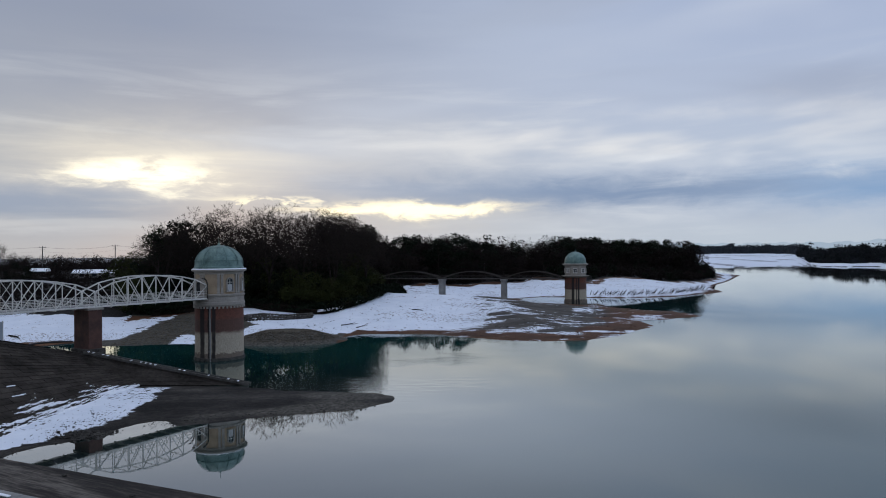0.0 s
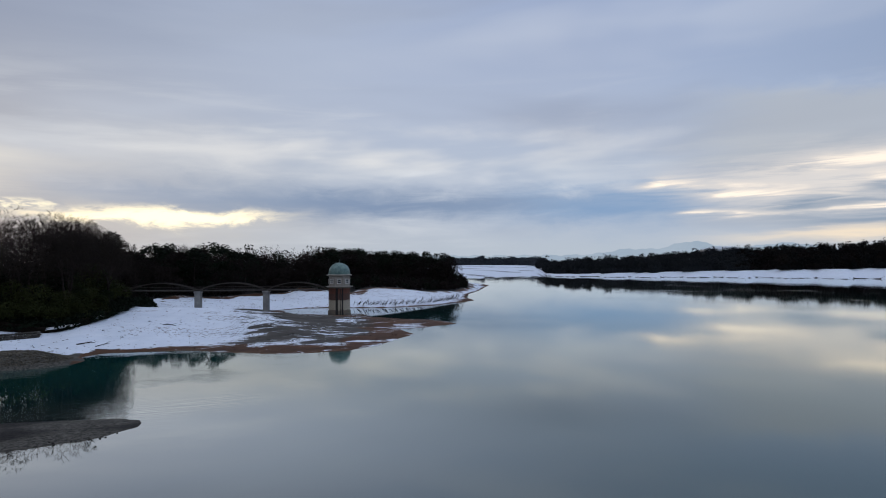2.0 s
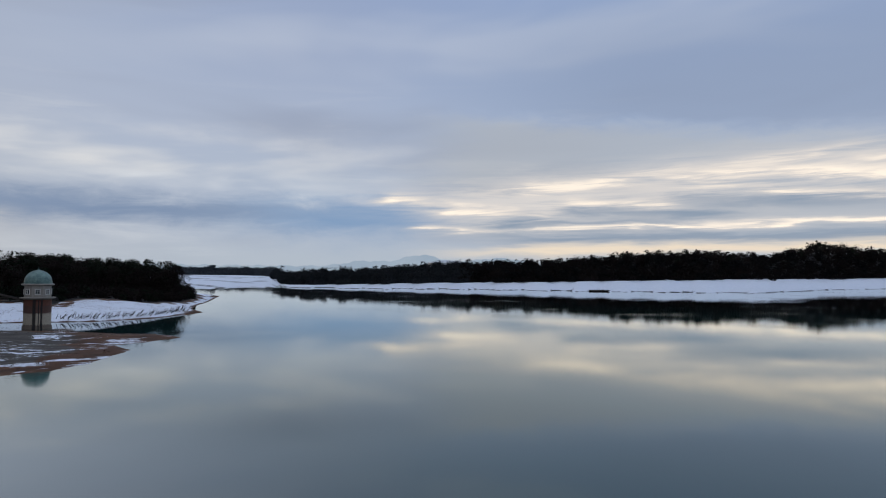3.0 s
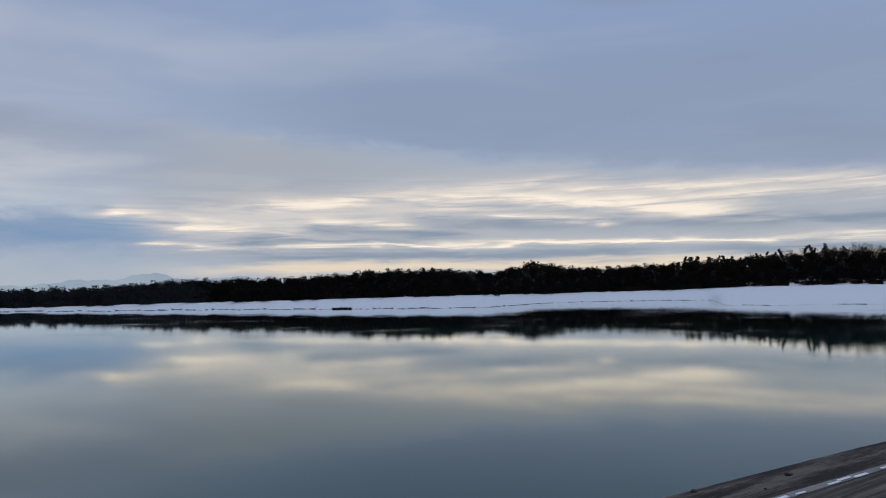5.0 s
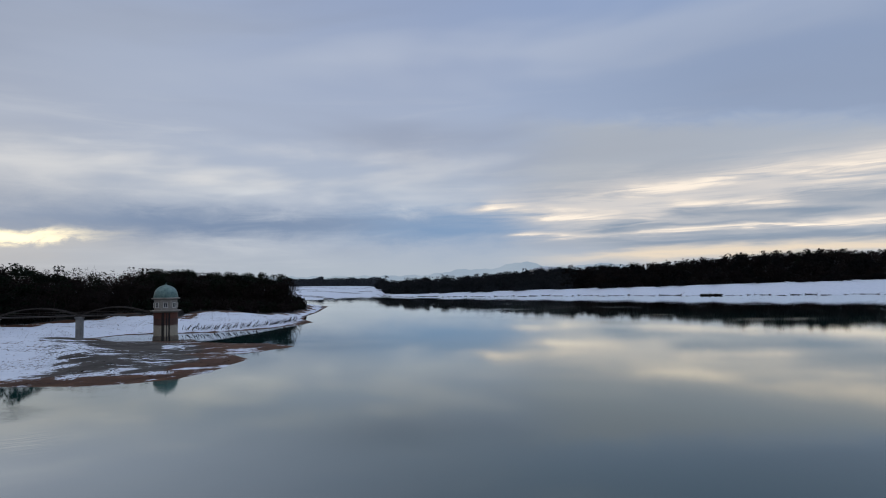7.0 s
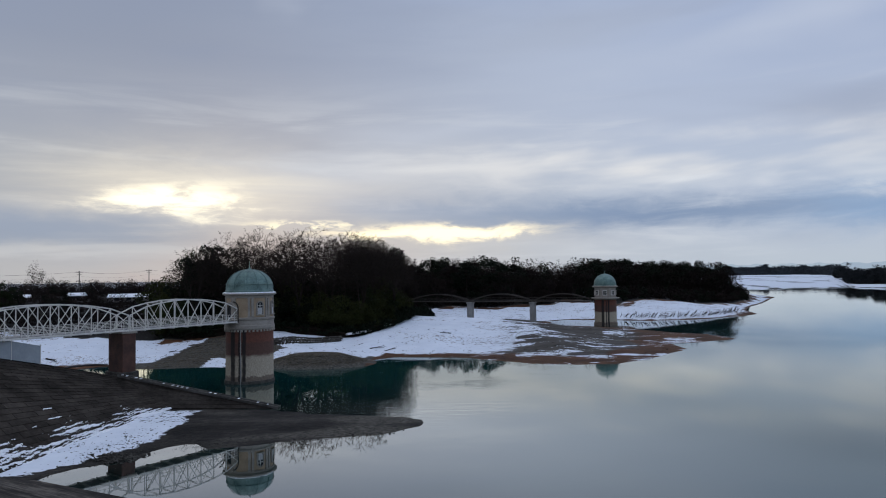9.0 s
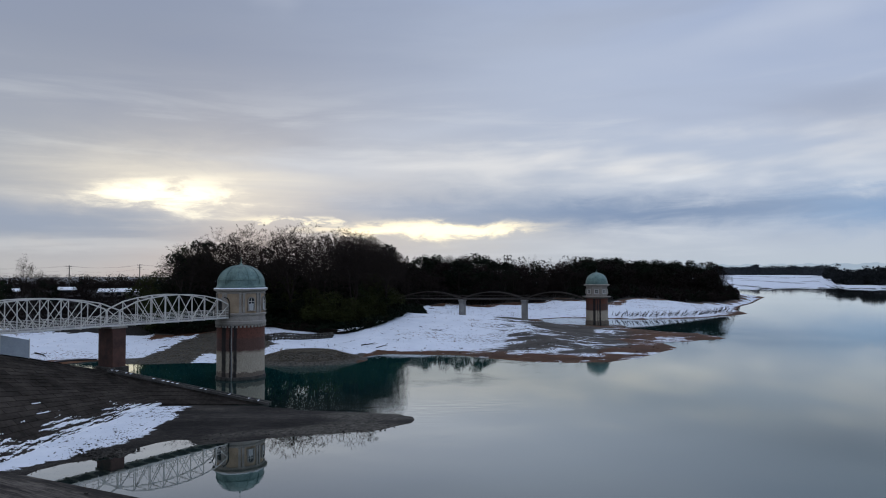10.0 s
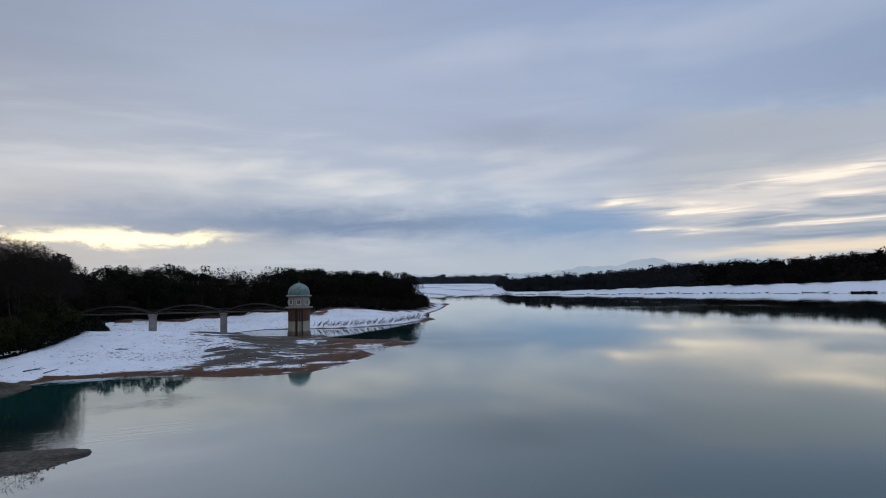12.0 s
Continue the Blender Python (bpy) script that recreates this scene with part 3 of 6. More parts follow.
def near_ground():
    xs, ys = np.arange(-200, 222, 1.4), np.arange(46, 432, 1.4)
    X, Y = np.meshgrid(xs, ys)
    Z, sd, sp = land_height(X, Y)
    cover = ease(sd + 1.2 * wave(X, Y, 14, 5), 0.4, 7.5) * (1.12 + 0.14 * wave(X, Y, 18, 6))
    kind = np.zeros_like(X)
    # on the far bank the snow comes down to the water, but for the bare tips
    tip = np.minimum(np.hypot(X - 100, Y - 246), np.hypot(X - 172, Y - 400) - 6)
    cover = np.where((Y > 212) & (X > 15), np.maximum(cover, 1.1 * ease(sd + 0.5 * wave(X, Y, 8, 53), 0.3, 2.2) * ease(tip, 7, 13)), cover)
    cover = np.where((X > -23) & (X < 4) & (Y < 140), np.maximum(cover, 1.1 * ease(sd + 0.7 * wave(X, Y, 7, 55), 0.8, 3.2)), cover)
    mud = signed(X, Y, MUD)
    streaks = wave(X * 0.35, Y, 9, 8)
    cover = np.where(mud > -3, cover * (1 - ease(mud, -3, 3)) + ease(mud, -3, 3) * (0.17 + 0.26 * (1 - ease(X, 12, 26)) * ease(sd, 4, 9) + 0.36 * streaks), cover)
    # snow left along the little ledges of the flat
    for line in ([(-4, 134), (4, 130), (12, 125), (22, 121.5), (29, 125)], [(8, 150), (18, 155), (30, 151), (42, 149), (52, 156)], [(6, 172), (20, 168), (34, 172), (46, 186)]):
        q = edge_distance(X, Y, line, False) + 1.6 * wave(X * 0.6, Y, 6, 51)
        cover = np.where(mud > -1, np.maximum(cover, 0.56 * (1 - ease(q, 0.2, 2.6))), cover)
    kind = np.where(mud > 0, ease(sd + 2.0 * wave(X, Y, 12, 52), 6.0, 10.0) * (1 - ease(X - 0.16 * (Y - 140), 30, 42)), kind)
    for cx, cy, rx, ry in ((-27.5, 118, 8.5, 5.5), (8, 216, 14, 4)):
        q = np.hypot((X - cx) / rx, (Y - cy) / ry)
        cover = np.where(q < 1.15, cover * ease(q, 0.9, 1.15), cover)
        kind = np.where(q < 1.15, 2.0, kind)
    for poly, kd in ((GRAVEL, 2.0), (RED_BANK, 0.0)):
        q = signed(X, Y, poly) + 0.8 * wave(X, Y, 9, 12)
        cover = np.where(q > -2, cover * (1 - ease(q, -2, 1.0)), cover)
        kind = np.where(q > -1, kd, kind)
    kind = np.where((sd > -6) & (sd < 7) & (X > -60) & (X < -19) & (Y > 100) & (Y < 125), 2.0, kind)
    cover = np.where((Y > 105) & (Y < 130), np.maximum(cover, 1.3 * ease(signed(X, Y, SNOW_PATCH), -0.5, 0.8)), cover)
    on_spit = (sp > -6) & (Y < 100)
    toe = signed(X, Y, SNOW_TOE)
    cover = np.where(on_spit, ease(toe, -0.9, 0.9) * 1.2, cover)
    kind = np.where(on_spit, 3.0 - 1.1 * ease(wave(X * 0.5, Y, 11, 54) + 0.06 * (X + 22), 0.2, 0.9), kind)
    # under the wood: bare leaf litter, its colour darkened for the trees' shade
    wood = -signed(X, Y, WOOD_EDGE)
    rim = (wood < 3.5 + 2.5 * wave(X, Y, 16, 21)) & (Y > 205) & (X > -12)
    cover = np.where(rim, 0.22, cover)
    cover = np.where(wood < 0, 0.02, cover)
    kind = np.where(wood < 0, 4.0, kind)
    ny, nx = X.shape
    idx = np.arange(nx * ny).reshape(ny, nx)
    keep = (Z > -1.2)
    quad = np.stack([idx[:-1, :-1], idx[:-1, 1:], idx[1:, 1:], idx[1:, :-1]], -1).reshape(-1, 4)
    ok = keep.ravel()[quad].any(1)
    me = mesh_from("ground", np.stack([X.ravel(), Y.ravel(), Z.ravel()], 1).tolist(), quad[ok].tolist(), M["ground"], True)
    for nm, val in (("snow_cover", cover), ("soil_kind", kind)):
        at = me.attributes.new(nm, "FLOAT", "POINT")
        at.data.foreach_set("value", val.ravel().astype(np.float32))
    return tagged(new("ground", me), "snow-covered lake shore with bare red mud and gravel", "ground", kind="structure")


WOOD_EDGE = [(-420, 170), (-110, 150), (-84, 141), (-63, 143), (-44, 150), (-35, 149), (-24, 154), (-15, 172), (-14, 190), (-18, 226), (-8, 246), (8, 250), (20, 262),
             (36, 264), (53, 247), (67, 258), (82, 262), (100, 285), (118, 308), (142, 350), (157, 386), (150, 430), (120, 600), (-420, 600)]

FAR_AZ = [20, 23, 25.5, 27.9, 28.7, 32.5, 36, 42, 52, 57, 63, 68, 71.5, 73.5, 77, 82, 85.6, 86.5, 90, 94, 100, 115, 140]
FAR_SHORE = [640, 660, 720, 712, 709, 698, 667, 671, 640, 640, 642, 680, 860, 960, 1080, 1190, 1240, 790, 792, 860, 900, 700, 500]
FAR_WOOD = [1500, 1500, 1500, 1450, 750, 738, 715, 715, 700, 720, 750, 790, 1000, 1110, 1240, 1340, 1380, 1380, 1380, 1380, 1350, 1000, 700]
FAR_BASE = [8.6, 8.6, 8.6, 7.0, 1.2, 2.0, 3.0, 4.8, 7.2, 8.6, 10.0, 11.4, 11.6, 12.3, 13.8, 16.6, 19.9, 20.6, 23.2, 24.8, 25.1, 18.0, 14.0]
FAR_TOP = [36.0, 36.0, 36.0, 36.0, 19.0, 23.0, 25.0, 33.0, 38.0, 46.0, 51.0, 47.0, 69.3, 69.1, 69.2, 80.1, 88.2, 89.7, 95.0, 106.1, 98.7, 60.0, 40.0]


def far_height(a, r):
    s, w = np.interp(a, FAR_AZ, FAR_SHORE), np.interp(a, FAR_AZ, FAR_WOOD)
    b, t = np.interp(a, FAR_AZ, FAR_BASE), np.interp(a, FAR_AZ, FAR_TOP)
    z = np.where(r < s, (r - s) * 0.05, b * np.clip((r - s) / (w - s), 0, 1) ** 0.9)
    hill = np.maximum(t - 14 * np.maximum(1.0, w / 850.0) - b, 0)
    z = z + np.where(r >= s, 0.8 * ease(r, s, s + 6), 0.0)
    return np.maximum(np.where(r > w, b + 0.8 + hill * ease(r, w, w + 220), z), -3)


def far_ground():
    A = np.arange(17.0, 150.1, 0.5)
    T = np.concatenate([np.arange(0, 1.0, 0.025), np.arange(1.0, 3.0, 0.15), np.array([3.5, 5.0, 8.0, 12.0])])
    s, w = np.interp(A, FAR_AZ, FAR_SHORE), np.interp(A, FAR_AZ, FAR_WOOD)
    R = (s - 40)[None, :] + (w - s + 40)[None, :] * T[:, None]
    R = np.minimum(R, 4600)
    AA = np.broadcast_to(A[None, :], R.shape)
    wob = 14 * np.sin(AA * 1.9) + 8 * np.sin(AA * 4.7 + 1)
    Z = far_height(AA, R + wob)
    X, Y = R * np.sin(np.radians(AA)), R * np.cos(np.radians(AA))
    ny, nx = X.shape
    idx = np.arange(nx * ny).reshape(ny, nx)
    quad = np.stack([idx[:-1, :-1], idx[:-1, 1:], idx[1:, 1:], idx[1:, :-1]], -1).reshape(-1, 4)
    me = mesh_from("far_shore", np.stack([X.ravel(), Y.ravel(), Z.ravel()], 1).tolist(), quad[:, ::-1].tolist(), M["ground"], True)
    over = np.where(R + wob > w[None, :] + 5, 0.0, 2.6) * ease(Z, 0.42, 0.70)
    # wet bands and low bars across the shallow head of the lake
    bars = np.sin(R * 0.021 + 2.0 * np.sin(AA * 0.8)) + 0.7 * np.sin(R * 0.053 + AA * 1.7)
    over = np.where((AA < 28.6) & (bars > 0.55), over * 0.21, over)
    # the hill wood's floor takes kind 4, litter coloured as if in shade
    for nm, val in (("snow_cover", over), ("soil_kind", np.where(R + wob > w[None, :] + 5, 4.0, 3.0))):
        at = me.attributes.new(nm, "FLOAT", "POINT")
        at.data.foreach_set("value", val.ravel().astype(np.float32))
    tagged(new("ground_far", me), "distant snow-covered shore rising to a wooded hill", "ground", kind="structure")


near_ground()
far_ground()


def back_ground():
    """Level snowy land that goes on behind the wood and the town."""
    bm = bmesh.new()
    rows = (((-4600, 108, -2.0), (-198, 108, -2.0)), ((-4600, 122, 1.0), (-198, 122, 1.0)), ((-4600, 160, 6.5), (-198, 160, 6.5)), ((-4600, 430, 8.6), (-198, 430, 8.6)))
    for (a, b), (c, d) in zip(rows, rows[1:]):
        bm.faces.new([bm.verts.new(v) for v in (a, b, d, c)])
    bm.faces.new([bm.verts.new(v) for v in ((-4600, 429, 8.6), (135, 429, 8.6), (150, 700, 8.6), (400, 2400, 8.6), (900, 4600, 8.6), (-4600, 4600, 8.6))])
    bmesh.ops.remove_doubles(bm, verts=bm.verts, dist=0.01)
    me = bpy.data.meshes.new("ground_back")
    bmesh.ops.recalc_face_normals(bm, faces=bm.faces)
    bm.to_mesh(me)
    bm.free()
    me.materials.append(M["ground"])
    for nm, val in (("snow_cover", 0.3), ("soil_kind", 3.0)):
        at = me.attributes.new(nm, "FLOAT", "POINT")
        at.data.foreach_set("value", np.full(len(me.vertices), val, np.float32))
    tagged(new("ground_back", me), "level snowy land behind the wood and the town", "ground", kind="structure")


back_ground()
bm = bmesh.new()
bmesh.ops.create_grid(bm, x_segments=1, y_segments=1, size=1.0)
bmesh.ops.transform(bm, matrix=Matrix.Translation((0, 0, -4.0)) @ Matrix.Diagonal((4800, 4800, 1, 1)), verts=bm.verts)
tagged(part("ground_bed", bm, M["soil"]), "dark lake bed under the water", "ground", kind="structure")
bm = bmesh.new()
bmesh.ops.create_grid(bm, x_segments=1, y_segments=1, size=1.0)
bmesh.ops.transform(bm, matrix=Matrix.Diagonal((4700, 4700, 1, 1)), verts=bm.verts)
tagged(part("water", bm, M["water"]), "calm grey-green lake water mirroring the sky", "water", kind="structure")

# ---- dam and embankment ----
def slab(name, corners, thick, mat, label, category):
    """A sloping sheet with thickness from its corners, taken round."""
    bm = bmesh.new()
    top = [bm.verts.new(c) for c in corners]
    bot = [bm.verts.new((c[0], c[1], c[2] - thick)) for c in corners]
    bm.faces.new(top)
    bm.faces.new(bot[::-1])
    for k in range(len(top)):
        j = (k + 1) % len(top)
        bm.faces.new((top[k], bot[k], bot[j], top[j]))
    return tagged(part(name, bm, mat), label, category, kind="structure")


# foot of the dam's face on the water, from the embankment to the far right
FOOT = [(-36, 51.5), (-13.6, 41.6), (20, 25.0), (52, 7.6), (76.5, -7.1), (130, -42), (260, -130)]


DAM_PROFILE = [(-8, -3.0), (0, 0.0), (7.0, 1.15), (7.6, 1.2), (30.0, 13.3), (30.5, 13.4), (46, 13.4), (90, -3)]


def foot_frame(s):
    """Place on the foot line at a length along it, and the way inland."""
    pts = [Vector(p) for p in FOOT]
    for a, b in zip(pts, pts[1:]):
        l = (b - a).length
        if s <= l or b == pts[-1]:
            t = (b - a) / l
            return a + t * s, Vector((t.y, -t.x)) if t.y * 0 - t.x < 0 else Vector((-t.y, t.x))
        s -= l


def dam():
    bm = bmesh.new()
    rings = []
    for k, (x, y) in enumerate(FOOT):
        a, b = Vector(FOOT[max(k - 1, 0)]), Vector(FOOT[min(k + 1, len(FOOT) - 1)])
        t = (b - a).normalized()
        n = Vector((t.y, -t.x))
        foot = Vector((x, y))
        rings.append([bm.verts.new((*(foot + n * d), z)) for d, z in DAM_PROFILE])
    for p, q in zip(rings, rings[1:]):
        for k in range(len(p) - 1):
            bm.faces.new((p[k], p[k + 1], q[k + 1], q[k]))
    tagged(part("dam", bm, M["beach"]), "earth dam with a muddy foot and paved face", "dam", kind="structure")


M["beach"] = material("muddy_beach", [(0.016, 0.013, 0.011), (0.048, 0.040, 0.034), (0.125, 0.108, 0.090)], 0.45, 0.85, 0, 0.5, 3, stretch=(0.14, 1.0, 1.0), turn=29.0, band=(0.43, 0.57), spec=0.15)
dam()


def patch_point(a, b, c, d, u, v):
    """A point of the four-cornered patch a b c d."""
    a, b, c, d = Vector(a), Vector(b), Vector(c), Vector(d)
    return (a * (1 - u) + b * u) * (1 - v) + (d * (1 - u) + c * u) * v


def pave(parent, corners, nu, nv, gap, thick, tilt, mat, rnd, name="paving_stone", stagger=0.5, skip=None):
    """Stones laid in courses over a sloping patch, each a piece with its own edges."""
    for j in range(nv):
        off = stagger * (j % 2) / nu
        for i in range(-1, nu + 1):
            u0, u1 = max(0.0, i / nu + off), min(1.0, (i + 1) / nu + off)
            if u1 - u0 < 0.25 / nu:
                continue
            if skip and skip(u0, j / nv):
                continue
            gu, gv = gap / nu, gap / nv
            q = [patch_point(*corners, u, v) for u, v in ((u0 + gu, j / nv + gv), (u1 - gu, j / nv + gv), (u1 - gu, (j + 1) / nv - gv), (u0 + gu, (j + 1) / nv - gv))]
            nrm = (q[1] - q[0]).cross(q[3] - q[0])
            if nrm.length < 1e-6:
                continue
            nrm.normalize()
            if nrm.z < 0:
                nrm = -nrm
            lift = thick * rnd.uniform(0.75, 1.2)
            top = [q[0] + nrm * (lift + tilt), q[1] + nrm * (lift + tilt), q[2] + nrm * lift, q[3] + nrm * lift]
            bot = [p - nrm * 0.05 for p in q]
            me = mesh_from(name, top + bot, [(0, 1, 2, 3), (0, 4, 5, 1), (1, 5, 6, 2), (2, 6, 7, 3), (3, 7, 4, 0)], mat)
            hang(name, me, parent)


# the embankment that carries the bridge's pier
E_TOE0, E_TOE1, E_TIP = (-37, 50, 0.2), (-35, 77, 0.2), (-22.6, 78.0, -0.1)
E_HIP, E_MID, E_TOP = (-42.7, 79.6, 3.6), (-48, 72.7, 6.1), (-56.5, 60.0, 10.0)


def embankment():
    bm = bmesh.new()
    pts = [E_TOE0, E_TOE1, E_TIP, E_HIP, E_MID, E_TOP, (-50, 40, 8.0), (-68, 82, 5.0), (-60, 92, 2.0), (-48, 94, -1.5), (-30, 86, -2.0), (-85, 60, 10.0), (-90, 98, -2)]
    v = [bm.verts.new(c) for c in pts]
    n = 12
    grid = [[bm.verts.new(patch_point(E_TOE0, E_TOE1, E_HIP, E_TOP, i / n, j / n)) for i in range(n + 1)] for j in range(n + 1)]
    for j in range(n):
        for i in range(n):
            bm.faces.new((grid[j][i], grid[j][i + 1], grid[j + 1][i + 1], grid[j + 1][i]))
    for f in ((1, 2, 3), (0, 5, 6), (5, 4, 7), (4, 3, 8), (4, 8, 7), (3, 9, 8), (3, 10, 9), (3, 2, 10), (5, 7, 11), (7, 12, 11), (7, 8, 12), (8, 9, 12)):
        bm.faces.new([v[k] for k in f])
    return tagged(part("embankment", bm, M["asphalt_face"]), "dark stone-paved embankment below the bridge", "embankment", kind="structure")


bank = embankment()


M["stringer"] = material("stringer_concrete", [(0.05, 0.046, 0.042), (0.12, 0.112, 0.10)], 0.9, 0.9, 0, 0.3, spec=0.1)


def stair():
    """Narrow stair down the ridge of the embankment into the water."""
    a, b = Vector(E_HIP) + Vector((0.2, 0, 0.12)), Vector(E_TIP) + Vector((0, 0, 0.18))
    t = thing("stair", "narrow concrete stair with snow on its treads", "stair", Matrix.Translation(a))
    d = b - a
    side = Vector((d.y, -d.x, 0)).normalized() * 0.42
    for s in (-1, 1):
        part("stringer", beam(side * s, d + side * s, 0.14, 0.30, 0.02), M["stringer"], t)
    tread = bpy.data.meshes.new("tread")
    bm = box((0.36, 0.76, 0.10), None, 0.01)
    bm.to_mesh(tread)
    bm.free()
    tread.materials.append(M["rock"])
    cap = bpy.data.meshes.new("snow_cap")
    bm = box((0.26, 0.46, 0.05), Matrix.Translation((0.03, 0.05, 0.07)), 0.02)
    bm.to_mesh(cap)
    bm.free()
    cap.materials.append(M["snow"])
    rnd = random.Random(4)
    n = 34
    ang = math.atan2(d.y, d.x)
    for k in range(n):
        o = hang("tread", tread, t, m=Matrix.Translation(d * ((k + 0.5) / n)) @ Matrix.Rotation(ang, 4, "Z"))
        if rnd.random() < 0.32:
            hang("snow_cap", cap, o)


stair()


def panel_fence():
    t = thing("panel_fence", "grey panel fence on the embankment's edge", "fence")
    a, b = Vector((-47.9, 72.9, 6.0)), Vector((-56.0, 60.8, 9.8))
    n = 5
    for k in range(n):
        p, q = a.lerp(b, k / n), a.lerp(b, (k + 0.985) / n)
        bm = bmesh.new()
        nrm = Vector((q.y - p.y, p.x - q.x, 0)).normalized() * 0.04
        vs = [bm.verts.new(c) for c in (p - nrm, q - nrm, q - nrm + Vector((0, 0, 2.0)), p - nrm + Vector((0, 0, 2.0)), p + nrm, q + nrm, q + nrm + Vector((0, 0, 2.0)), p + nrm + Vector((0, 0, 2.0)))]
        for f in ((0, 1, 2, 3), (7, 6, 5, 4), (0, 4, 5, 1), (1, 5, 6, 2), (2, 6, 7, 3), (3, 7, 4, 0)):
            bm.faces.new([vs[i] for i in f])
        part("panel", bm, M["panel"], t)
        part("post", box((0.09, 0.09, 2.2), Matrix.Translation(p + Vector((0, 0, 1.05)))), M["white_steel"], t)


M["panel"] = material("fence_panel", [(0.24, 0.27, 0.29), (0.33, 0.36, 0.38)], 0.7, 0.6, 0, 0.1)
panel_fence()

# ---- first intake tower ----
TOWER_A, TOWER_B, PIER_A = Vector((-33.0, 98.8, 0)), Vector((39.8, 201.9, 0)), Vector((-43.5, 82.1, 0))


def arch_outline(w, h, seg=8):
    """Half-round headed opening, from its foot's middle."""
    pts = [(-w / 2, 0), (w / 2, 0)]
    for k in range(seg + 1):
        a = math.pi * k / seg
        pts.append((w / 2 * math.cos(a), h - w / 2 + w / 2 * math.sin(a)))
    return pts


def extrude_outline(pts, y0, y1):
    bm = bmesh.new()
    a = [bm.verts.new((x, y0, z)) for x, z in pts]
    b = [bm.verts.new((x, y1, z)) for x, z in pts]
    bm.faces.new(a)
    bm.faces.new(b[::-1])
    for k in range(len(pts)):
        j = (k + 1) % len(pts)
        bm.faces.new((a[k], b[k], b[j], a[j]))
    return bm


def frame_outline(w, h, t, y0, y1):
    """A ring round an arched opening."""
    inner, outer = arch_outline(w, h), arch_outline(w + 2 * t, h + t)
    outer = [(x, z) for x, z in outer]
    bm = bmesh.new()
    rows = [[bm.verts.new((x, y, z)) for x, z in pts] for pts, y in ((inner, y0), (outer, y0), (outer, y1), (inner, y1))]
    for p, q in zip(rows, rows[1:] + rows[:1]):
        for k in range(len(p)):
            j = (k + 1) % len(p)
            bm.faces.new((p[k], p[j], q[j], q[k]))
    return bm


def intake_tower_a():
    t = thing("intake_tower", "round brick intake tower with green copper dome", "tower", Matrix.Translation(TOWER_A))
    shaft = part("shaft", lathe([(3.0, -3), (3.47, -3), (3.45, 0.9), (3.42, 1.2), (3.42, 7.6), (3.42, 8.0), (0.1, 8.0)], 64), M["brick"], t, "red brick washed pale below the old water line")
    # footing ring and drain pipe
    part("footing", lathe([(3.4, 0.42), (3.56, 0.40), (3.62, 0.2), (3.60, -2.5), (3.4, -2.5)], 48), M["rock"], t, "stained concrete footing")
    part("belt", lathe([(3.2, 7.75), (3.50, 7.75), (3.62, 7.95), (3.62, 8.35), (3.50, 8.42), (3.50, 9.15), (3.62, 9.22), (3.66, 9.45), (3.40, 9.55), (3.2, 9.55)], 64), M["stone"], t, "pale stone belt course")
    corbel = bpy.data.meshes.new("corbel")
    bm = box((0.22, 0.26, 0.30), Matrix.Translation((3.52, 0, 7.62)), 0.03)
    bm.to_mesh(corbel)
    bm.free()
    corbel.materials.append(M["stone"])
    for k in range(40):
        hang("corbel", corbel, t, m=pose(0, 0, 0, 0, 0, 9 * k))
    # drum of ochre render
    drum = part("drum", lathe([(3.30, 9.4), (3.30, 12.6), (3.0, 12.6), (3.0, 9.4), (3.30, 9.4)], 64), M["render_wall"], t, "ochre rendered drum")
    part("cornice", lathe([(3.2, 12.35), (3.42, 12.35), (3.46, 12.6), (3.72, 12.78), (3.86, 12.82), (3.86, 13.02), (3.6, 13.1), (3.1, 13.1)], 64), M["stone"], t, "moulded stone cornice with snow on its rim")
    part("snow_rim", lathe([(3.35, 13.1), (3.84, 13.03), (3.84, 13.09), (3.7, 13.17), (3.35, 13.18)], 64), M["snow"], t)
    part("dome", lathe([(3.50, 13.1), (3.50, 13.4), (3.42, 13.48), (3.38, 13.8)] + [(3.38 * math.cos(radians(a)), 13.8 + 2.72 * math.sin(radians(a))) for a in (8, 18, 28, 38, 48, 58, 66, 73)] + [(0.62, 16.42), (0.34, 16.53), (0.18, 16.66), (0.10, 16.73)], 48), M["copper"], t, "green weathered copper dome")
    fin = lathe([(0.12, 16.64), (0.16, 16.74), (0.08, 16.83), (0.09, 16.89), (0.035, 16.96), (0.03, 17.75), (0.001, 17.75)], 12)
    part("finial", fin, M["copper"], t)
    # ribs of the dome
    rib = bmesh.new()
    path = [(3.40, 13.8)] + [(3.42 * math.cos(radians(a)), 13.8 + 2.75 * math.sin(radians(a))) for a in range(6, 86, 8)]
    for (r0, z0), (r1, z1) in zip(path, path[1:]):
        q = [rib.verts.new(c) for c in ((r0, -0.05, z0), (r0, 0.05, z0), (r1, 0.04, z1), (r1, -0.04, z1), (r0 + 0.07, -0.05, z0 + .02), (r0 + 0.07, 0.05, z0 + .02), (r1 + 0.05, 0.04, z1 + .04), (r1 + 0.05, -0.04, z1 + .04))]
        for f in ((4, 5, 6, 7), (0, 4, 7, 3), (1, 2, 6, 5), (0, 1, 5, 4), (3, 7, 6, 2)):
            rib.faces.new([q[k] for k in f])
    me = bpy.data.meshes.new("rib")
    rib.to_mesh(me)
    rib.free()
    me.materials.append(M["copper"])
    for k in range(12):
        hang("rib", me, t, m=pose(0, 0, 0, 0, 0, 30 * k + 8))
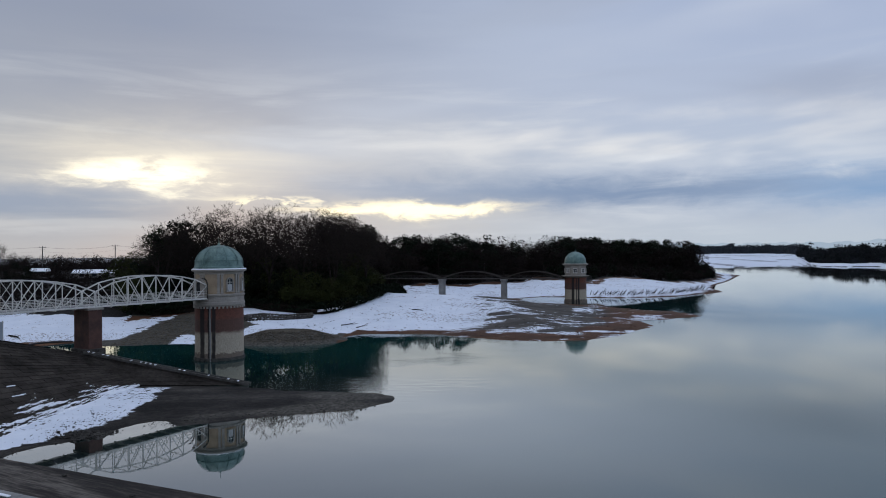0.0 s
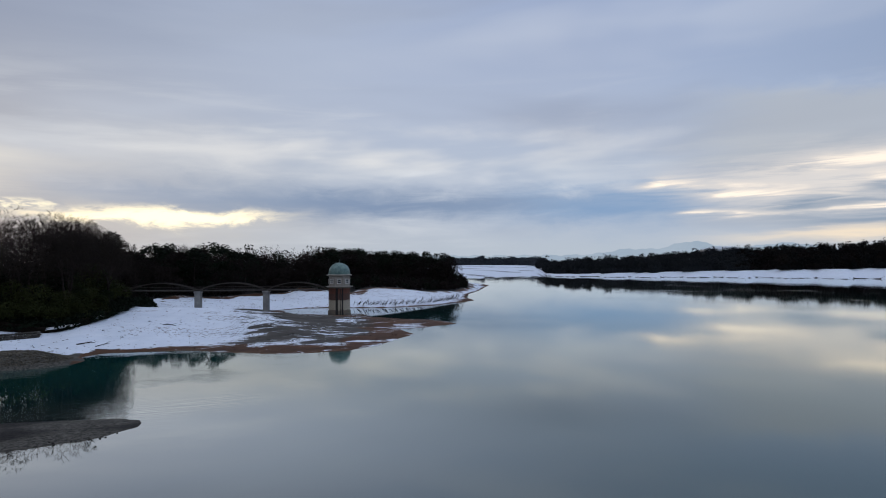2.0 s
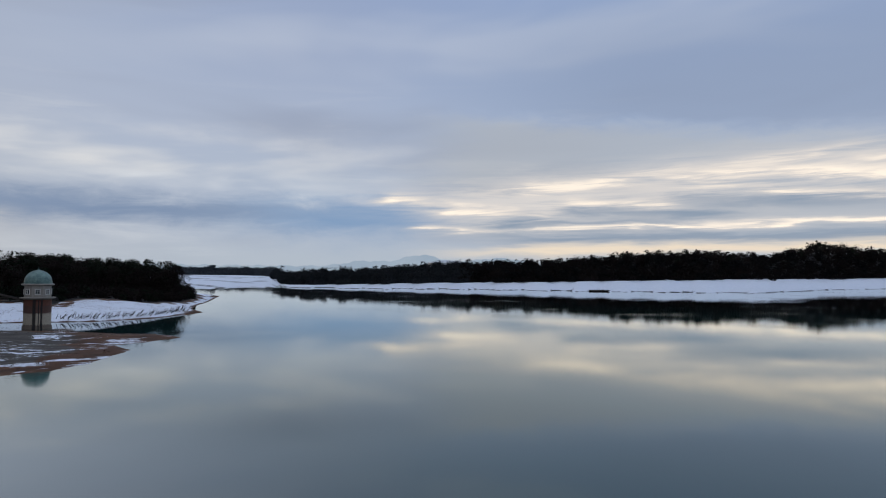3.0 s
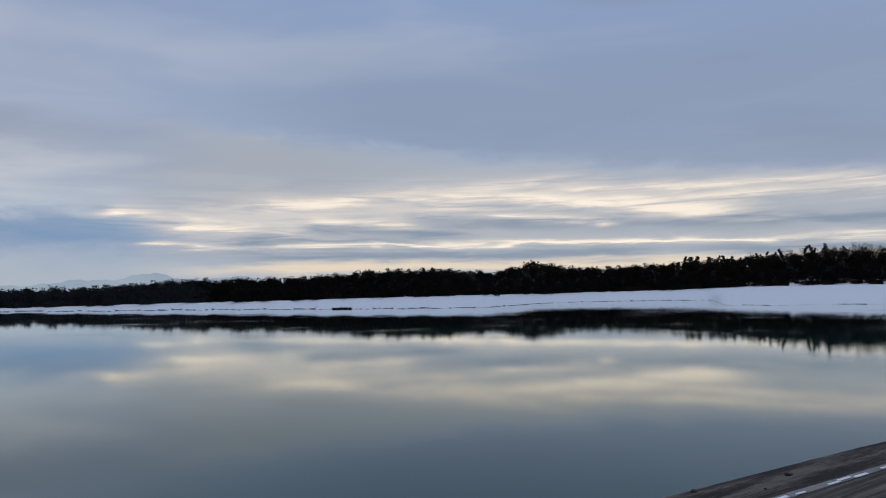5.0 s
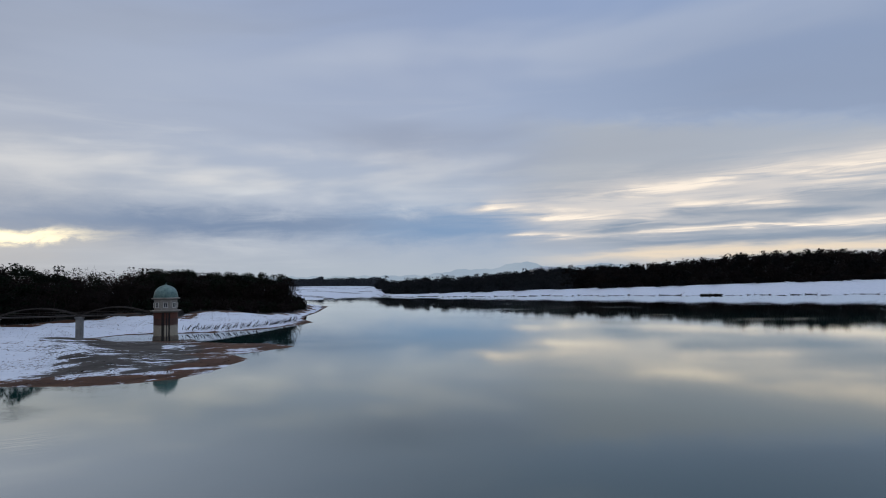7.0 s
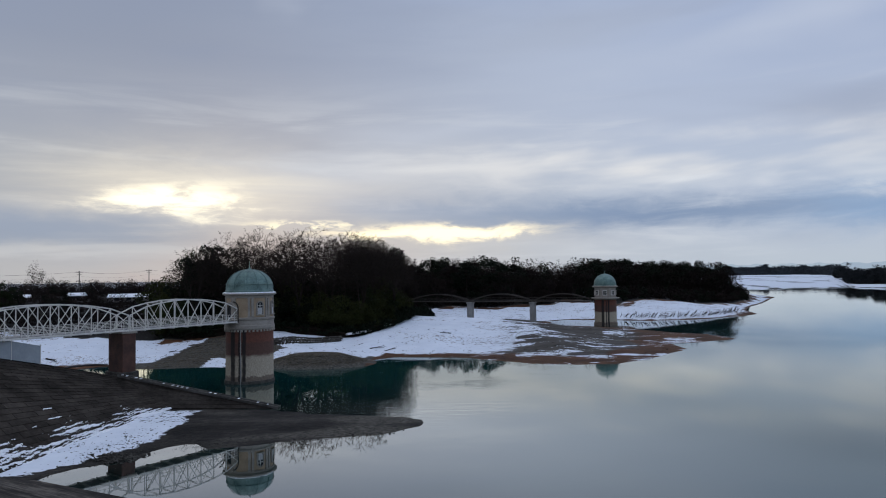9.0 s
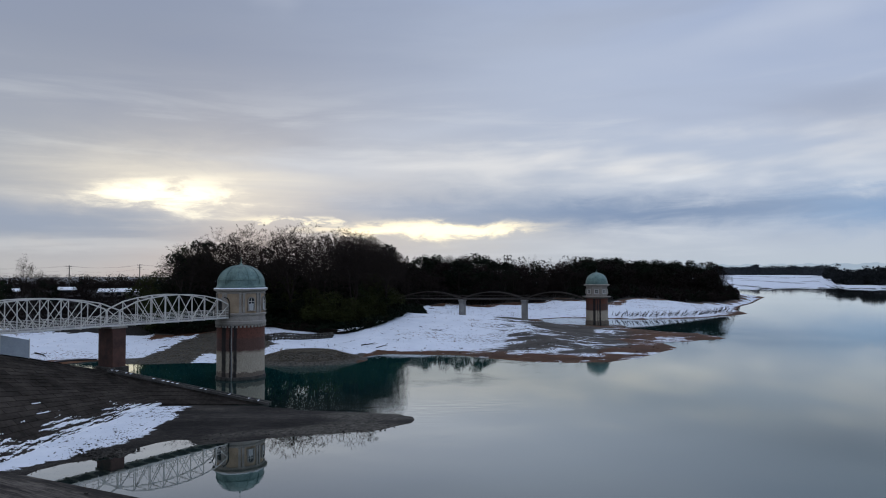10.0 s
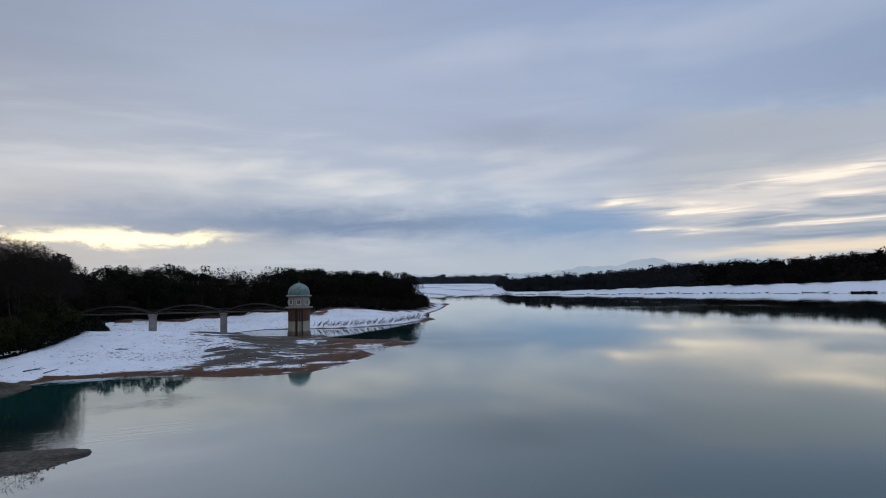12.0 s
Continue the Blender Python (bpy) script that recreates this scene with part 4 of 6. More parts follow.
    part("seam", lathe([(3.32, 14.28), (3.41, 14.30), (3.40, 14.38), (3.28, 14.40)], 64), M["copper"], t)
    # bays: pilaster pairs between arched windows
    face = math.degrees(math.atan2(-TOWER_A.y, -TOWER_A.x))  # towards the dam
    pil = bpy.data.meshes.new("pilaster")
    bm = box((0.20, 0.34, 2.85), Matrix.Translation((3.36, 0, 10.97)), 0.02)
    add_box(bm, (0.26, 0.42, 0.22), Matrix.Translation((3.38, 0, 12.3)), 0.03)
    add_box(bm, (0.26, 0.42, 0.25), Matrix.Translation((3.38, 0, 9.67)), 0.03)
    bm.to_mesh(pil)
    bm.free()
    pil.materials.append(M["stone"])
    win_me = {}
    for nm, bmx, mt in (("surround", frame_outline(0.80, 1.80, 0.15, -0.22, 0.10), M["stone"]), ("pane", extrude_outline(arch_outline(0.80, 1.80), -0.08, -0.03), M["glass"]),
                        ("shutter", box((0.66, 0.05, 0.92), Matrix.Translation((0, -0.12, 0.50)), 0.01), M["pale_board"]),
                        ("sill", box((1.2, 0.44, 0.14), Matrix.Translation((0, -0.12, -0.07)), 0.02), M["stone"]),
                        ("mullion", box((0.06, 0.08, 1.7), Matrix.Translation((0, -0.10, 0.85))), M["white_steel"]), ("transom", box((0.80, 0.08, 0.07), Matrix.Translation((0, -0.10, 1.25))), M["white_steel"])):
        me = bpy.data.meshes.new(nm)
        bmesh.ops.recalc_face_normals(bmx, faces=bmx.faces)
        bmx.to_mesh(me)
        bmx.free()
        me.materials.append(mt)
        win_me[nm] = me
    door_dir = math.degrees(math.atan2(PIER_A.y - TOWER_A.y, PIER_A.x - TOWER_A.x))
    for k in range(8):
        a = face - 65 + 45 * k  # the bays stand clear of the bridge's line
        for off in (-4.2, 4.2):
            hang("pilaster", pil, t, m=pose(0, 0, 0, 0, 0, a + 22.5 + off))
        if k < 2:
            continue
        # arched window in each bay but the door's
        w = hang("window", win_me["surround"], t, m=Matrix.Rotation(radians(a + 90), 4, "Z") @ Matrix.Translation((0, -3.30, 9.95)))
        for nm in ("pane", "shutter", "sill", "mullion", "transom"):
            hang(nm, win_me[nm], w)
    m = Matrix.Rotation(radians(door_dir + 90), 4, "Z") @ Matrix.Translation((0, -3.32, 8.75))
    d = part("portal", frame_outline(1.5, 2.7, 0.35, -0.35, 0.2), M["stone"], t, "stone portal of the bridge door")
    d.matrix_basis = m
    dd = part("door", extrude_outline(arch_outline(1.5, 2.7), -0.05, 0.05), M["dark"], t, "dark doorway")
    dd.matrix_basis = m
    # rainwater pipe and dark streak plate beside the bridge seat
    ang = radians(face - 21)
    px, py = 3.55 * math.cos(ang), 3.55 * math.sin(ang)
    pb = lathe([(0.09, -2.0), (0.09, 8.0), (0.001, 8.0)], 10)
    bmesh.ops.translate(pb, vec=(px, py, 0), verts=pb.verts)
    part("drain_pipe", pb, M["pier_concrete"], t, "grey drain pipe")
    return t


intake_tower_a()


def intake_tower_b():
    t = thing("intake_tower", "far round intake tower with green dome and balcony", "tower", Matrix.Translation(TOWER_B))
    part("shaft", lathe([(3.0, -3), (3.5, -3), (3.4, 0.8), (3.2, 0.9), (3.2, 7.9), (0.1, 7.9)], 48), M["brick"], t, "red brick shaft, pale at its foot")
    part("balcony", lathe([(3.1, 7.5), (3.6, 7.7), (4.1, 7.9), (4.15, 8.15), (3.0, 8.2)], 48), M["stone"], t)
    part("drum", lathe([(3.3, 8.1), (3.3, 11.3), (3.0, 11.3)], 8), M["stone"], t, "grey eight-sided stone drum").matrix_basis = pose(0, 0, 0, 0, 0, 10)
    part("cornice", lathe([(3.2, 11.1), (3.6, 11.25), (3.8, 11.4), (3.8, 11.6), (3.2, 11.7)], 48), M["stone"], t)
    part("dome", lathe([(3.25, 11.6), (3.25, 12.2)] + [(3.2 * math.cos(radians(a)), 12.2 + 3.0 * math.sin(radians(a))) for a in range(0, 90, 10)] + [(0.1, 15.25)], 32), M["copper"], t, "green copper dome")
    part("finial", lathe([(0.15, 15.1), (0.2, 15.3), (0.05, 15.6), (0.03, 16.2), (0.001, 16.2)], 8), M["copper"], t)
    pane = bpy.data.meshes.new("pane")
    bm = box((0.95, 0.1, 1.1))
    bm.to_mesh(pane)
    bm.free()
    pane.materials.append(M["glass"])
    fr = bpy.data.meshes.new("window")
    bm = bmesh.new()
    for sx, sz, w, h in ((-0.55, 0, 0.16, 1.45), (0.55, 0, 0.16, 1.45), (0, 0.64, 1.26, 0.16), (0, -0.64, 1.26, 0.16), (0, 0, 0.07, 1.2), (0, 0, 1.0, 0.07)):
        add_box(bm, (w, 0.2, h), Matrix.Translation((sx, -0.03, sz)))
    bm.to_mesh(fr)
    bm.free()
    fr.materials.append(M["white_steel"])
    for k in range(8):
        w = hang("window", fr, t, m=Matrix.Rotation(radians(10 + 22.5 + 45 * k + 90), 4, "Z") @ Matrix.Translation((0, -3.08, 9.6)))
        hang("pane", pane, w)
    return t


intake_tower_b()


# ---- white truss footbridge ----
def footbridge():
    axis = (PIER_A - TOWER_A).normalized()
    start = TOWER_A + axis * 3.3
    span_len = (PIER_A - start).length
    t = thing("footbridge", "white-painted steel truss footbridge to the tower", "bridge", Matrix.Translation((start.x, start.y, 8.85)) @ Matrix.Rotation(math.atan2(axis.y, axis.x), 4, "Z"))
    half = 1.45
    s0 = 0.0
    for length in (span_len - 0.15, 18.5):
        n = 8

        def top(u):
            return 1.95 + 1.68 * max(math.sin(math.pi * u), 0.0) ** 0.62
        xs = [s0 + length * k / n for k in range(n + 1)]
        for side in (-half, half):
            for k in range(n):
                part("bottom_chord", beam((xs[k], side, 0.1), (xs[k + 1], side, 0.1), 0.13, 0.20), M["white_steel"], t)
                part("top_chord", beam((xs[k], side, top(k / n)), (xs[k + 1], side, top((k + 1) / n)), 0.13, 0.15), M["white_steel"], t)
            for k in range(n + 1):
                part("vertical", beam((xs[k], side, 0.1), (xs[k], side, top(k / n)), 0.10, 0.11), M["white_steel"], t)
            for k in range(n):
                # diagonals fall towards the middle of the span
                lo, hi = (k + 1, k) if k < n / 2 else (k, k + 1)
                part("diagonal", beam((xs[lo], side, 0.15), (xs[hi], side, top(hi / n)), 0.085, 0.095), M["white_steel"], t)
            for k in range(n // 2 - 2, n // 2 + 2):
                # lighter counters cross the middle panels
                lo, hi = (k, k + 1) if k < n / 2 else (k + 1, k)
                part("counter", beam((xs[lo], side, 0.15), (xs[hi], side, top(hi / n)), 0.05, 0.06), M["white_steel"], t)
            for z in (0.45, 0.80, 1.15):
                part("rail", beam((s0, side * 0.93, z), (s0 + length, side * 0.93, z), 0.05, 0.06), M["white_steel"], t)
            post = bpy.data.meshes.new("rail_post")
            bm = box((0.045, 0.045, 0.95), Matrix.Translation((0, 0, 0.68)))
            bm.to_mesh(post)
            bm.free()
            post.materials.append(M["white_steel"])
            for k in range(2 * n):
                hang("rail_post", post, t, m=Matrix.Translation((s0 + length * (k + 0.5) / (2 * n), side * 0.93, 0)))
        for k in range(n + 1):
            part("floor_beam", beam((xs[k], -half, -0.02), (xs[k], half, -0.02), 0.14, 0.2), M["white_steel"], t)
            if 2 <= k <= n - 2:
                part("top_strut", beam((xs[k], -half, top(k / n)), (xs[k], half, top(k / n)), 0.09, 0.09), M["white_steel"], t)
        part("deck", box((length, 2 * half - 0.3, 0.12), Matrix.Translation((s0 + length / 2, 0, 0.2))), M["deck"], t, "grey deck slab")
        s0 += length + 0.15
    # dark iron hood over the gate at the tower
    for side in (-half - 0.12, half + 0.12):
        pts = [(0.05, 0.0)] + [(0.05 + 0.9 * (1 - math.cos(radians(a))), 2.1 + 0.9 * math.sin(radians(a))) for a in range(0, 91, 15)]
        for (x0, z0), (x1, z1) in zip(pts, pts[1:]):
            part("hood_bar", beam((x0, side, z0), (x1, side, z1), 0.12, 0.14), M["iron"], t)
    return t


footbridge()


def brick_pier():
    axis = (PIER_A - TOWER_A).normalized()
    t = thing("bridge_pier", "dark red brick bridge pier on a stone footing", "pier", Matrix.Translation(PIER_A) @ Matrix.Rotation(math.atan2(axis.y, axis.x), 4, "Z"))
    part("shaft", box((1.75, 3.2, 7.7), Matrix.Translation((0, 0, 4.75)), 0.08), M["brick_dark"], t, "dark red brick")
    part("cap", box((2.0, 3.45, 0.26), Matrix.Translation((0, 0, 8.70)), 0.04), M["stone"], t)
    part("footing", box((2.3, 3.8, 3.4), Matrix.Translation((0, 0, 2.2)), 0.1), M["rock"], t)


M["brick_dark"] = material("dark_brick", [(0.045, 0.022, 0.017), (0.105, 0.048, 0.034)], 0.9, 0.85, 0, 0.4, 9)
brick_pier()


# ---- far arched bridge ----
def arch_bridge():
    left = Vector((-21, 219.5, 0))
    axis = (left - TOWER_B).normalized()
    start = TOWER_B + axis * 3.4
    t = thing("arch_bridge", "brown steel bridge with three low bow arches", "bridge", Matrix.Translation((start.x, start.y, 7.05)) @ Matrix.Rotation(math.atan2(axis.y, axis.x), 4, "Z"))
    total = (left - start).length
    spans = ((0, 18.4), (18.4, 38.4), (38.4, total))
    half = 1.3
    part("deck", box((total, 2 * half, 0.35), Matrix.Translation((total / 2, 0, 0))), M["iron"], t)
    for side in (-half, half):
        part("rail", beam((0, side, 1.1), (total, side, 1.1), 0.06, 0.07), M["iron"], t)
        part("rail", beam((0, side, 0.6), (total, side, 0.6), 0.04, 0.05), M["iron"], t)
        for a, b in spans:
            n = 12
            bm = bmesh.new()
            pts = [(a + (b - a) * k / n, 2.2 * (1 - (2 * k / n - 1) ** 2) + 0.1) for k in range(n + 1)]
            vs = [[bm.verts.new((x, side + sy, z + sz)) for sy, sz in ((-0.13, -0.16), (0.13, -0.16), (0.13, 0.16), (-0.13, 0.16))] for x, z in pts]
            for p, q in zip(vs, vs[1:]):
                for k in range(4):
                    bm.faces.new((p[k], p[(k + 1) % 4], q[(k + 1) % 4], q[k]))
            part("arch_rib", bm, M["iron"], t)
            for k in range(3, n - 1, 3):
                part("hanger", beam((pts[k][0], side, 0), (pts[k][0], side, pts[k][1]), 0.035, 0.035), M["iron"], t)
    for x, zb in ((18.4, -8.2), (38.4, -8.2)):
        pr = part("pier", box((1.5, 2.9, 8.2), Matrix.Translation((x, 0, -4.2)), 0.08), M["pier_concrete"], t, "grey concrete pier")
        part("cap", box((1.9, 3.2, 0.5), Matrix.Translation((x, 0, -0.4)), 0.05), M["pier_concrete"], pr)


arch_bridge()

# ---- trees ----
def prism(verts, faces, a, b, ra, rb, n=3):
    d = (b - a)
    if d.length < 1e-6:
        return
    x = d.normalized()
    u = x.orthogonal().normalized()
    v = x.cross(u)
    i = len(verts)
    for c, r in ((a, ra), (b, rb)):
        for k in range(n):
            q = 6.2832 * k / n
            verts.append(c + (u * math.cos(q) + v * math.sin(q)) * r)
    for k in range(n):
        j = (k + 1) % n
        faces.append((i + k, i + j, i + n + j, i + n + k))


def blade(verts, faces, a, b, r, rnd):
    """A twig as one thin tapering sliver."""
    d = b - a
    u = d.cross(Vector((rnd.uniform(-1, 1), rnd.uniform(-1, 1), rnd.uniform(-1, 1))))
    if u.length < 1e-6:
        return
    u = u.normalized() * r
    i = len(verts)
    verts.extend((a - u, a + u, b + u * 0.45, b - u * 0.45))
    faces.append((i, i + 1, i + 2, i + 3))


def bare_tree_meshes(rng, tips=230, twigs=8, trunk=4.0, wide=5.2, tall=5.9, twig=0.018, mats=("bark", "twig")):
    """A leafless tree of height 16: limbs fork again and again towards a domed, uneven crown of fine twigs."""
    tv, tf, cv, cf = [], [], [], []
    mid = Vector((rng.uniform(-0.5, 0.5), rng.uniform(-0.5, 0.5), 16.0 - tall))
    lobes = [(mid, wide * 0.8, tall)]
    for k in range(5):
        w = 6.283 * (k + rng.random()) / 5
        lobes.append((mid + Vector((math.cos(w) * wide * 0.52, math.sin(w) * wide * 0.52, rng.uniform(-0.45, 0.45) * tall)), wide * rng.uniform(0.36, 0.52), tall * rng.uniform(0.36, 0.5)))
    pts = []
    while len(pts) < tips:
        c, rx, rz = lobes[0] if rng.random() < 0.4 else rng.choice(lobes[1:])
        d = Vector((rng.gauss(0, 1), rng.gauss(0, 1), rng.gauss(0.25, 1))).normalized() * rng.random() ** 0.35
        p = c + Vector((d.x * rx, d.y * rx, d.z * rz))
        if p.z > trunk * 0.9:
            pts.append(p)

    def grow(p, d, goal, r, depth):
        if len(goal) <= 2 or depth > 10:
            for q in goal:
                blade(cv, cf, p, q, max(r, twig), rng)
                out = (q - p).normalized()
                for k in range(twigs):
                    e = ((q - mid).normalized() * 0.55 + out * 0.3 + Vector((rng.uniform(-1, 1), rng.uniform(-1, 1), rng.uniform(-0.7, 0.8))) * 0.75).normalized()
                    o = p.lerp(q, rng.uniform(0.25, 1.0))
                    blade(cv, cf, o, o + e * rng.uniform(0.22, 0.58), twig * 0.8, rng)
            return
        far = max(goal, key=lambda g: (g - goal[0]).length)
        other = max(goal, key=lambda g: (g - far).length)
        seeds = [far, other]
        if depth < 2:
            seeds.append(max(goal, key=lambda g: min((g - far).length, (g - other).length)))
        groups = [[] for _ in seeds]
        for g in goal:
            groups[min(range(len(seeds)), key=lambda i: (g - seeds[i]).length)].append(g)
        for grp in groups:
            if not grp:
                continue
            c = sum(grp, Vector()) / len(grp)
            b = p + (c - p) * rng.uniform(0.34, 0.52) + d * (c - p).length * 0.12
            m = p.lerp(b, 0.5) + Vector((rng.uniform(-1, 1), rng.uniform(-1, 1), rng.uniform(-0.5, 1))) * (b - p).length * 0.07
            rr = max(r * (len(grp) / len(goal)) ** 0.48, twig)
            vs, fs, n = (tv, tf, 5) if depth < 2 else (cv, cf, 3)
            if depth < 5:
                prism(vs, fs, p, m, rr, rr * 0.92, n)
                prism(vs, fs, m, b, rr * 0.92, rr * 0.84, n)
            else:
                blade(vs, fs, p, b, rr, rng)
            grow(b, (b - m).normalized(), grp, rr * 0.86, depth + 1)
    fork = Vector((rng.uniform(-0.3, 0.3), rng.uniform(-0.3, 0.3), trunk))
    prism(tv, tf, Vector((0, 0, -0.4)), fork, 0.30, 0.24, 7)
    grow(fork, Vector((0, 0, 1)), pts, 0.24, 0)
    s = 16.0 / max(v.z for v in cv)
    return mesh_from("trunk", [v * s for v in tv], tf, M[mats[0]]), mesh_from("crown", [v * s for v in cv], cf, M[mats[1]])


def leaf_cloud(rng, lumps, count, size, slim=0.55):
    """Small bent leaf sprays scattered over lumps (x, y, z, rx, rz)."""
    r = np.random.RandomState(rng.randrange(1 << 30))
    w = np.array([l[3] * l[3] * l[4] for l in lumps])
    which = r.choice(len(lumps), count, p=w / w.sum())
    L = np.array(lumps)[which]
    dirs = r.normal(size=(count, 3))
    dirs /= np.linalg.norm(dirs, axis=1)[:, None]
    rad = r.uniform(0.5, 1.0, count) ** 0.6
    c = L[:, :3] + dirs * rad[:, None] * np.stack([L[:, 3], L[:, 3], L[:, 4]], 1)
    a = r.normal(size=(count, 3))
    a /= np.linalg.norm(a, axis=1)[:, None]
    b = np.cross(a, dirs + 0.3 * r.normal(size=(count, 3)))
    b /= np.linalg.norm(b, axis=1)[:, None] + 1e-9
    s = size * r.uniform(0.6, 1.4, count)[:, None]
    v = np.stack([c - a * s, c + b * s * slim, c + a * s, c - b * s * slim + dirs * s * 0.25 * slim], 1).reshape(-1, 3)
    f = np.arange(count * 4).reshape(-1, 4)
    return v, f


def leafy_tree_meshes(rng, mat, shape="round", leaves=2400, size=0.31, slim=0.55):
    tv, tf = [], []
    prism(tv, tf, Vector((0, 0, -0.4)), Vector((0.2, 0.1, 3.5 if shape == "shrub" else 9)), 0.28, 0.10, 6)
    lumps = []
    if shape == "round":
        for k in range(13):
            a, q = rng.uniform(0, 6.28), rng.random()
            rr = 3.0 * math.sqrt(q)
            z = rng.uniform(4.0, 12.6) - 0.35 * rr
            rad = rng.uniform(1.2, 2.2)
            lumps.append((rr * math.cos(a), rr * math.sin(a), z, rad, rad * 0.8))
            prism(tv, tf, Vector((0, 0, max(2.5, z - 3.0))), Vector((rr * math.cos(a), rr * math.sin(a), z)), 0.10, 0.03, 3)
        lumps.append((0.2, 0, 13.2, 1.4, 1.2))
    elif shape == "pine":
        for k in range(12):
            a, z = rng.uniform(0, 6.28), 5.5 + 8.6 * k / 11
            rr = 0.5 + 2.0 * (1 - k / 11.5) * rng.uniform(0.6, 1.1)
            lumps.append((rr * math.cos(a), rr * math.sin(a), z, rng.uniform(0.9, 1.7), 0.62))
            prism(tv, tf, Vector((0, 0, z - 0.4)), Vector((rr * math.cos(a), rr * math.sin(a), z)), 0.08, 0.03, 3)
        lumps.append((0, 0, 14.2, 0.6, 0.9))
        prism(tv, tf, Vector((0.2, 0.1, 9)), Vector((0, 0, 14.5)), 0.10, 0.03, 4)
    else:  # shrub
        for k in range(9):
            a, rr = rng.uniform(0, 6.28), 3.6 * math.sqrt(rng.random())
            lumps.append((rr * math.cos(a), rr * math.sin(a), rng.uniform(1.5, 11.5) * (1 - rr / 7), rng.uniform(1.5, 2.6), rng.uniform(1.4, 2.6)))
    v, f = leaf_cloud(rng, lumps, leaves, size, slim)
    s = 16.0 / v[:, 2].max()
    v = v * s
    tv = [q * s for q in tv]
    return mesh_from("trunk", tv, tf, M["bark"]), mesh_from("crown", v.tolist(), f.tolist(), mat)


rng = random.Random(11)
BARE = [bare_tree_meshes(rng, 800, 5, rng.uniform(3.0, 4.6), rng.uniform(4.4, 5.6), rng.uniform(5.6, 6.4), 0.019) for k in range(7)]
DARK_SMALL = [leafy_tree_meshes(rng, M["leaf_dark"], "round", 1700, 0.29) for k in range(3)]
GREEN = [leafy_tree_meshes(rng, M["leaf"], "round", 3600, 0.22) for k in range(4)]
HAZE = [leafy_tree_meshes(rng, M["brush"], "round", 1500, 0.31, 0.40) for k in range(4)]
BAMBOO = [leafy_tree_meshes(rng, M["leaf_bamboo"], "shrub", 3600, 0.24, 0.4) for k in range(3)]
DARK = [leafy_tree_meshes(rng, M["leaf_dark"]) for k in range(3)]
PINE = [leafy_tree_meshes(rng, M["leaf_dark"], "pine", 1300, 0.36) for k in range(3)]
BRUSH = [bare_tree_meshes(rng, 300, 4, 1.2, 5.4, 7.4, 0.035, ("bark", "brush")) for k in range(3)]
LABELS = {"bare": "tall leafless deciduous tree with fine dark twigs", "green": "dense dark evergreen tree at the shore", "bamboo": "yellow-green bamboo thicket at the wood's edge",
          "dark": "dark evergreen broadleaf tree in the wood", "pine": "dark pine with layered boughs", "brush": "brown leafless shrub at the wood's edge"}
FAR_BARE = [bare_tree_meshes(rng, 260, 4, 2.6, 5.0, 6.6, 0.028) for k in range(4)]
THIN = [bare_tree_meshes(rng, 120, 3, 3.0, 5.2, 6.2, 0.055) for k in range(4)]
LABELS["bare_far"], LABELS["dark_small"] = "leafless brown winter tree in the wood", "dark evergreen broadleaf tree in the wood"
LABELS["haze"] = "leafless brown winter tree in the wood"
KINDS = {"haze": HAZE, "thin": THIN, "dark_small": DARK_SMALL, "bare_far": FAR_BARE, "bare": BARE, "green": GREEN, "bamboo": BAMBOO, "dark": DARK, "pine": PINE, "brush": BRUSH}


def plant(kind, x, y, z, height, width=1.0):
    trunk, crown = rng.choice(KINDS[kind])
    s = height / 16.0
    t = thing("shrub" if kind in ("brush", "bamboo") else "tree", LABELS[kind], "shrub" if kind in ("brush", "bamboo") else "tree",
              Matrix.Translation((x, y, z)) @ Matrix.Rotation(rng.uniform(0, 6.28), 4, "Z") @ Matrix.Diagonal((s * width, s * width, s, 1)), "trees of the wood")
    hang("trunk", trunk, t)
    hang("crown", crown, t)


def baked_stand(name, label, items):
    """Trees too far to count, joined: items of (kind, x, y, z, height, width)."""
    slots, V, F, MI, base = [], [], [], [], 0
    for kind, x, y, z, h, w in items:
        s, a = h / 16.0, rng.uniform(0, 6.28)
        for me in rng.choice(KINDS[kind]):
            mat = me.materials[0]
            if mat not in slots:
                slots.append(mat)
            co = np.empty(len(me.vertices) * 3, np.float32)
            me.vertices.foreach_get("co", co)
            co = co.reshape(-1, 3)
            ca, sa_ = math.cos(a), math.sin(a)
            V.append(np.stack([(co[:, 0] * ca - co[:, 1] * sa_) * s * w + x, (co[:, 0] * sa_ + co[:, 1] * ca) * s * w + y, co[:, 2] * s + z], 1))
            idx = np.empty(len(me.loops), np.int32)
            me.loops.foreach_get("vertex_index", idx)
            F.append(idx.reshape(-1, 4) + base)
            MI += [slots.index(mat)] * len(me.polygons)
            base += len(co)
    me = mesh_from(name, np.concatenate(V).tolist(), np.concatenate(F).tolist(), slots)
    me.polygons.foreach_set("material_index", np.array(MI, np.int32))
    return tagged(new(name, me), label, "trees", kind="stuff")


def ground_z(x, y):
    return float(land_height(np.array([x], float), np.array([y], float))[0][0])


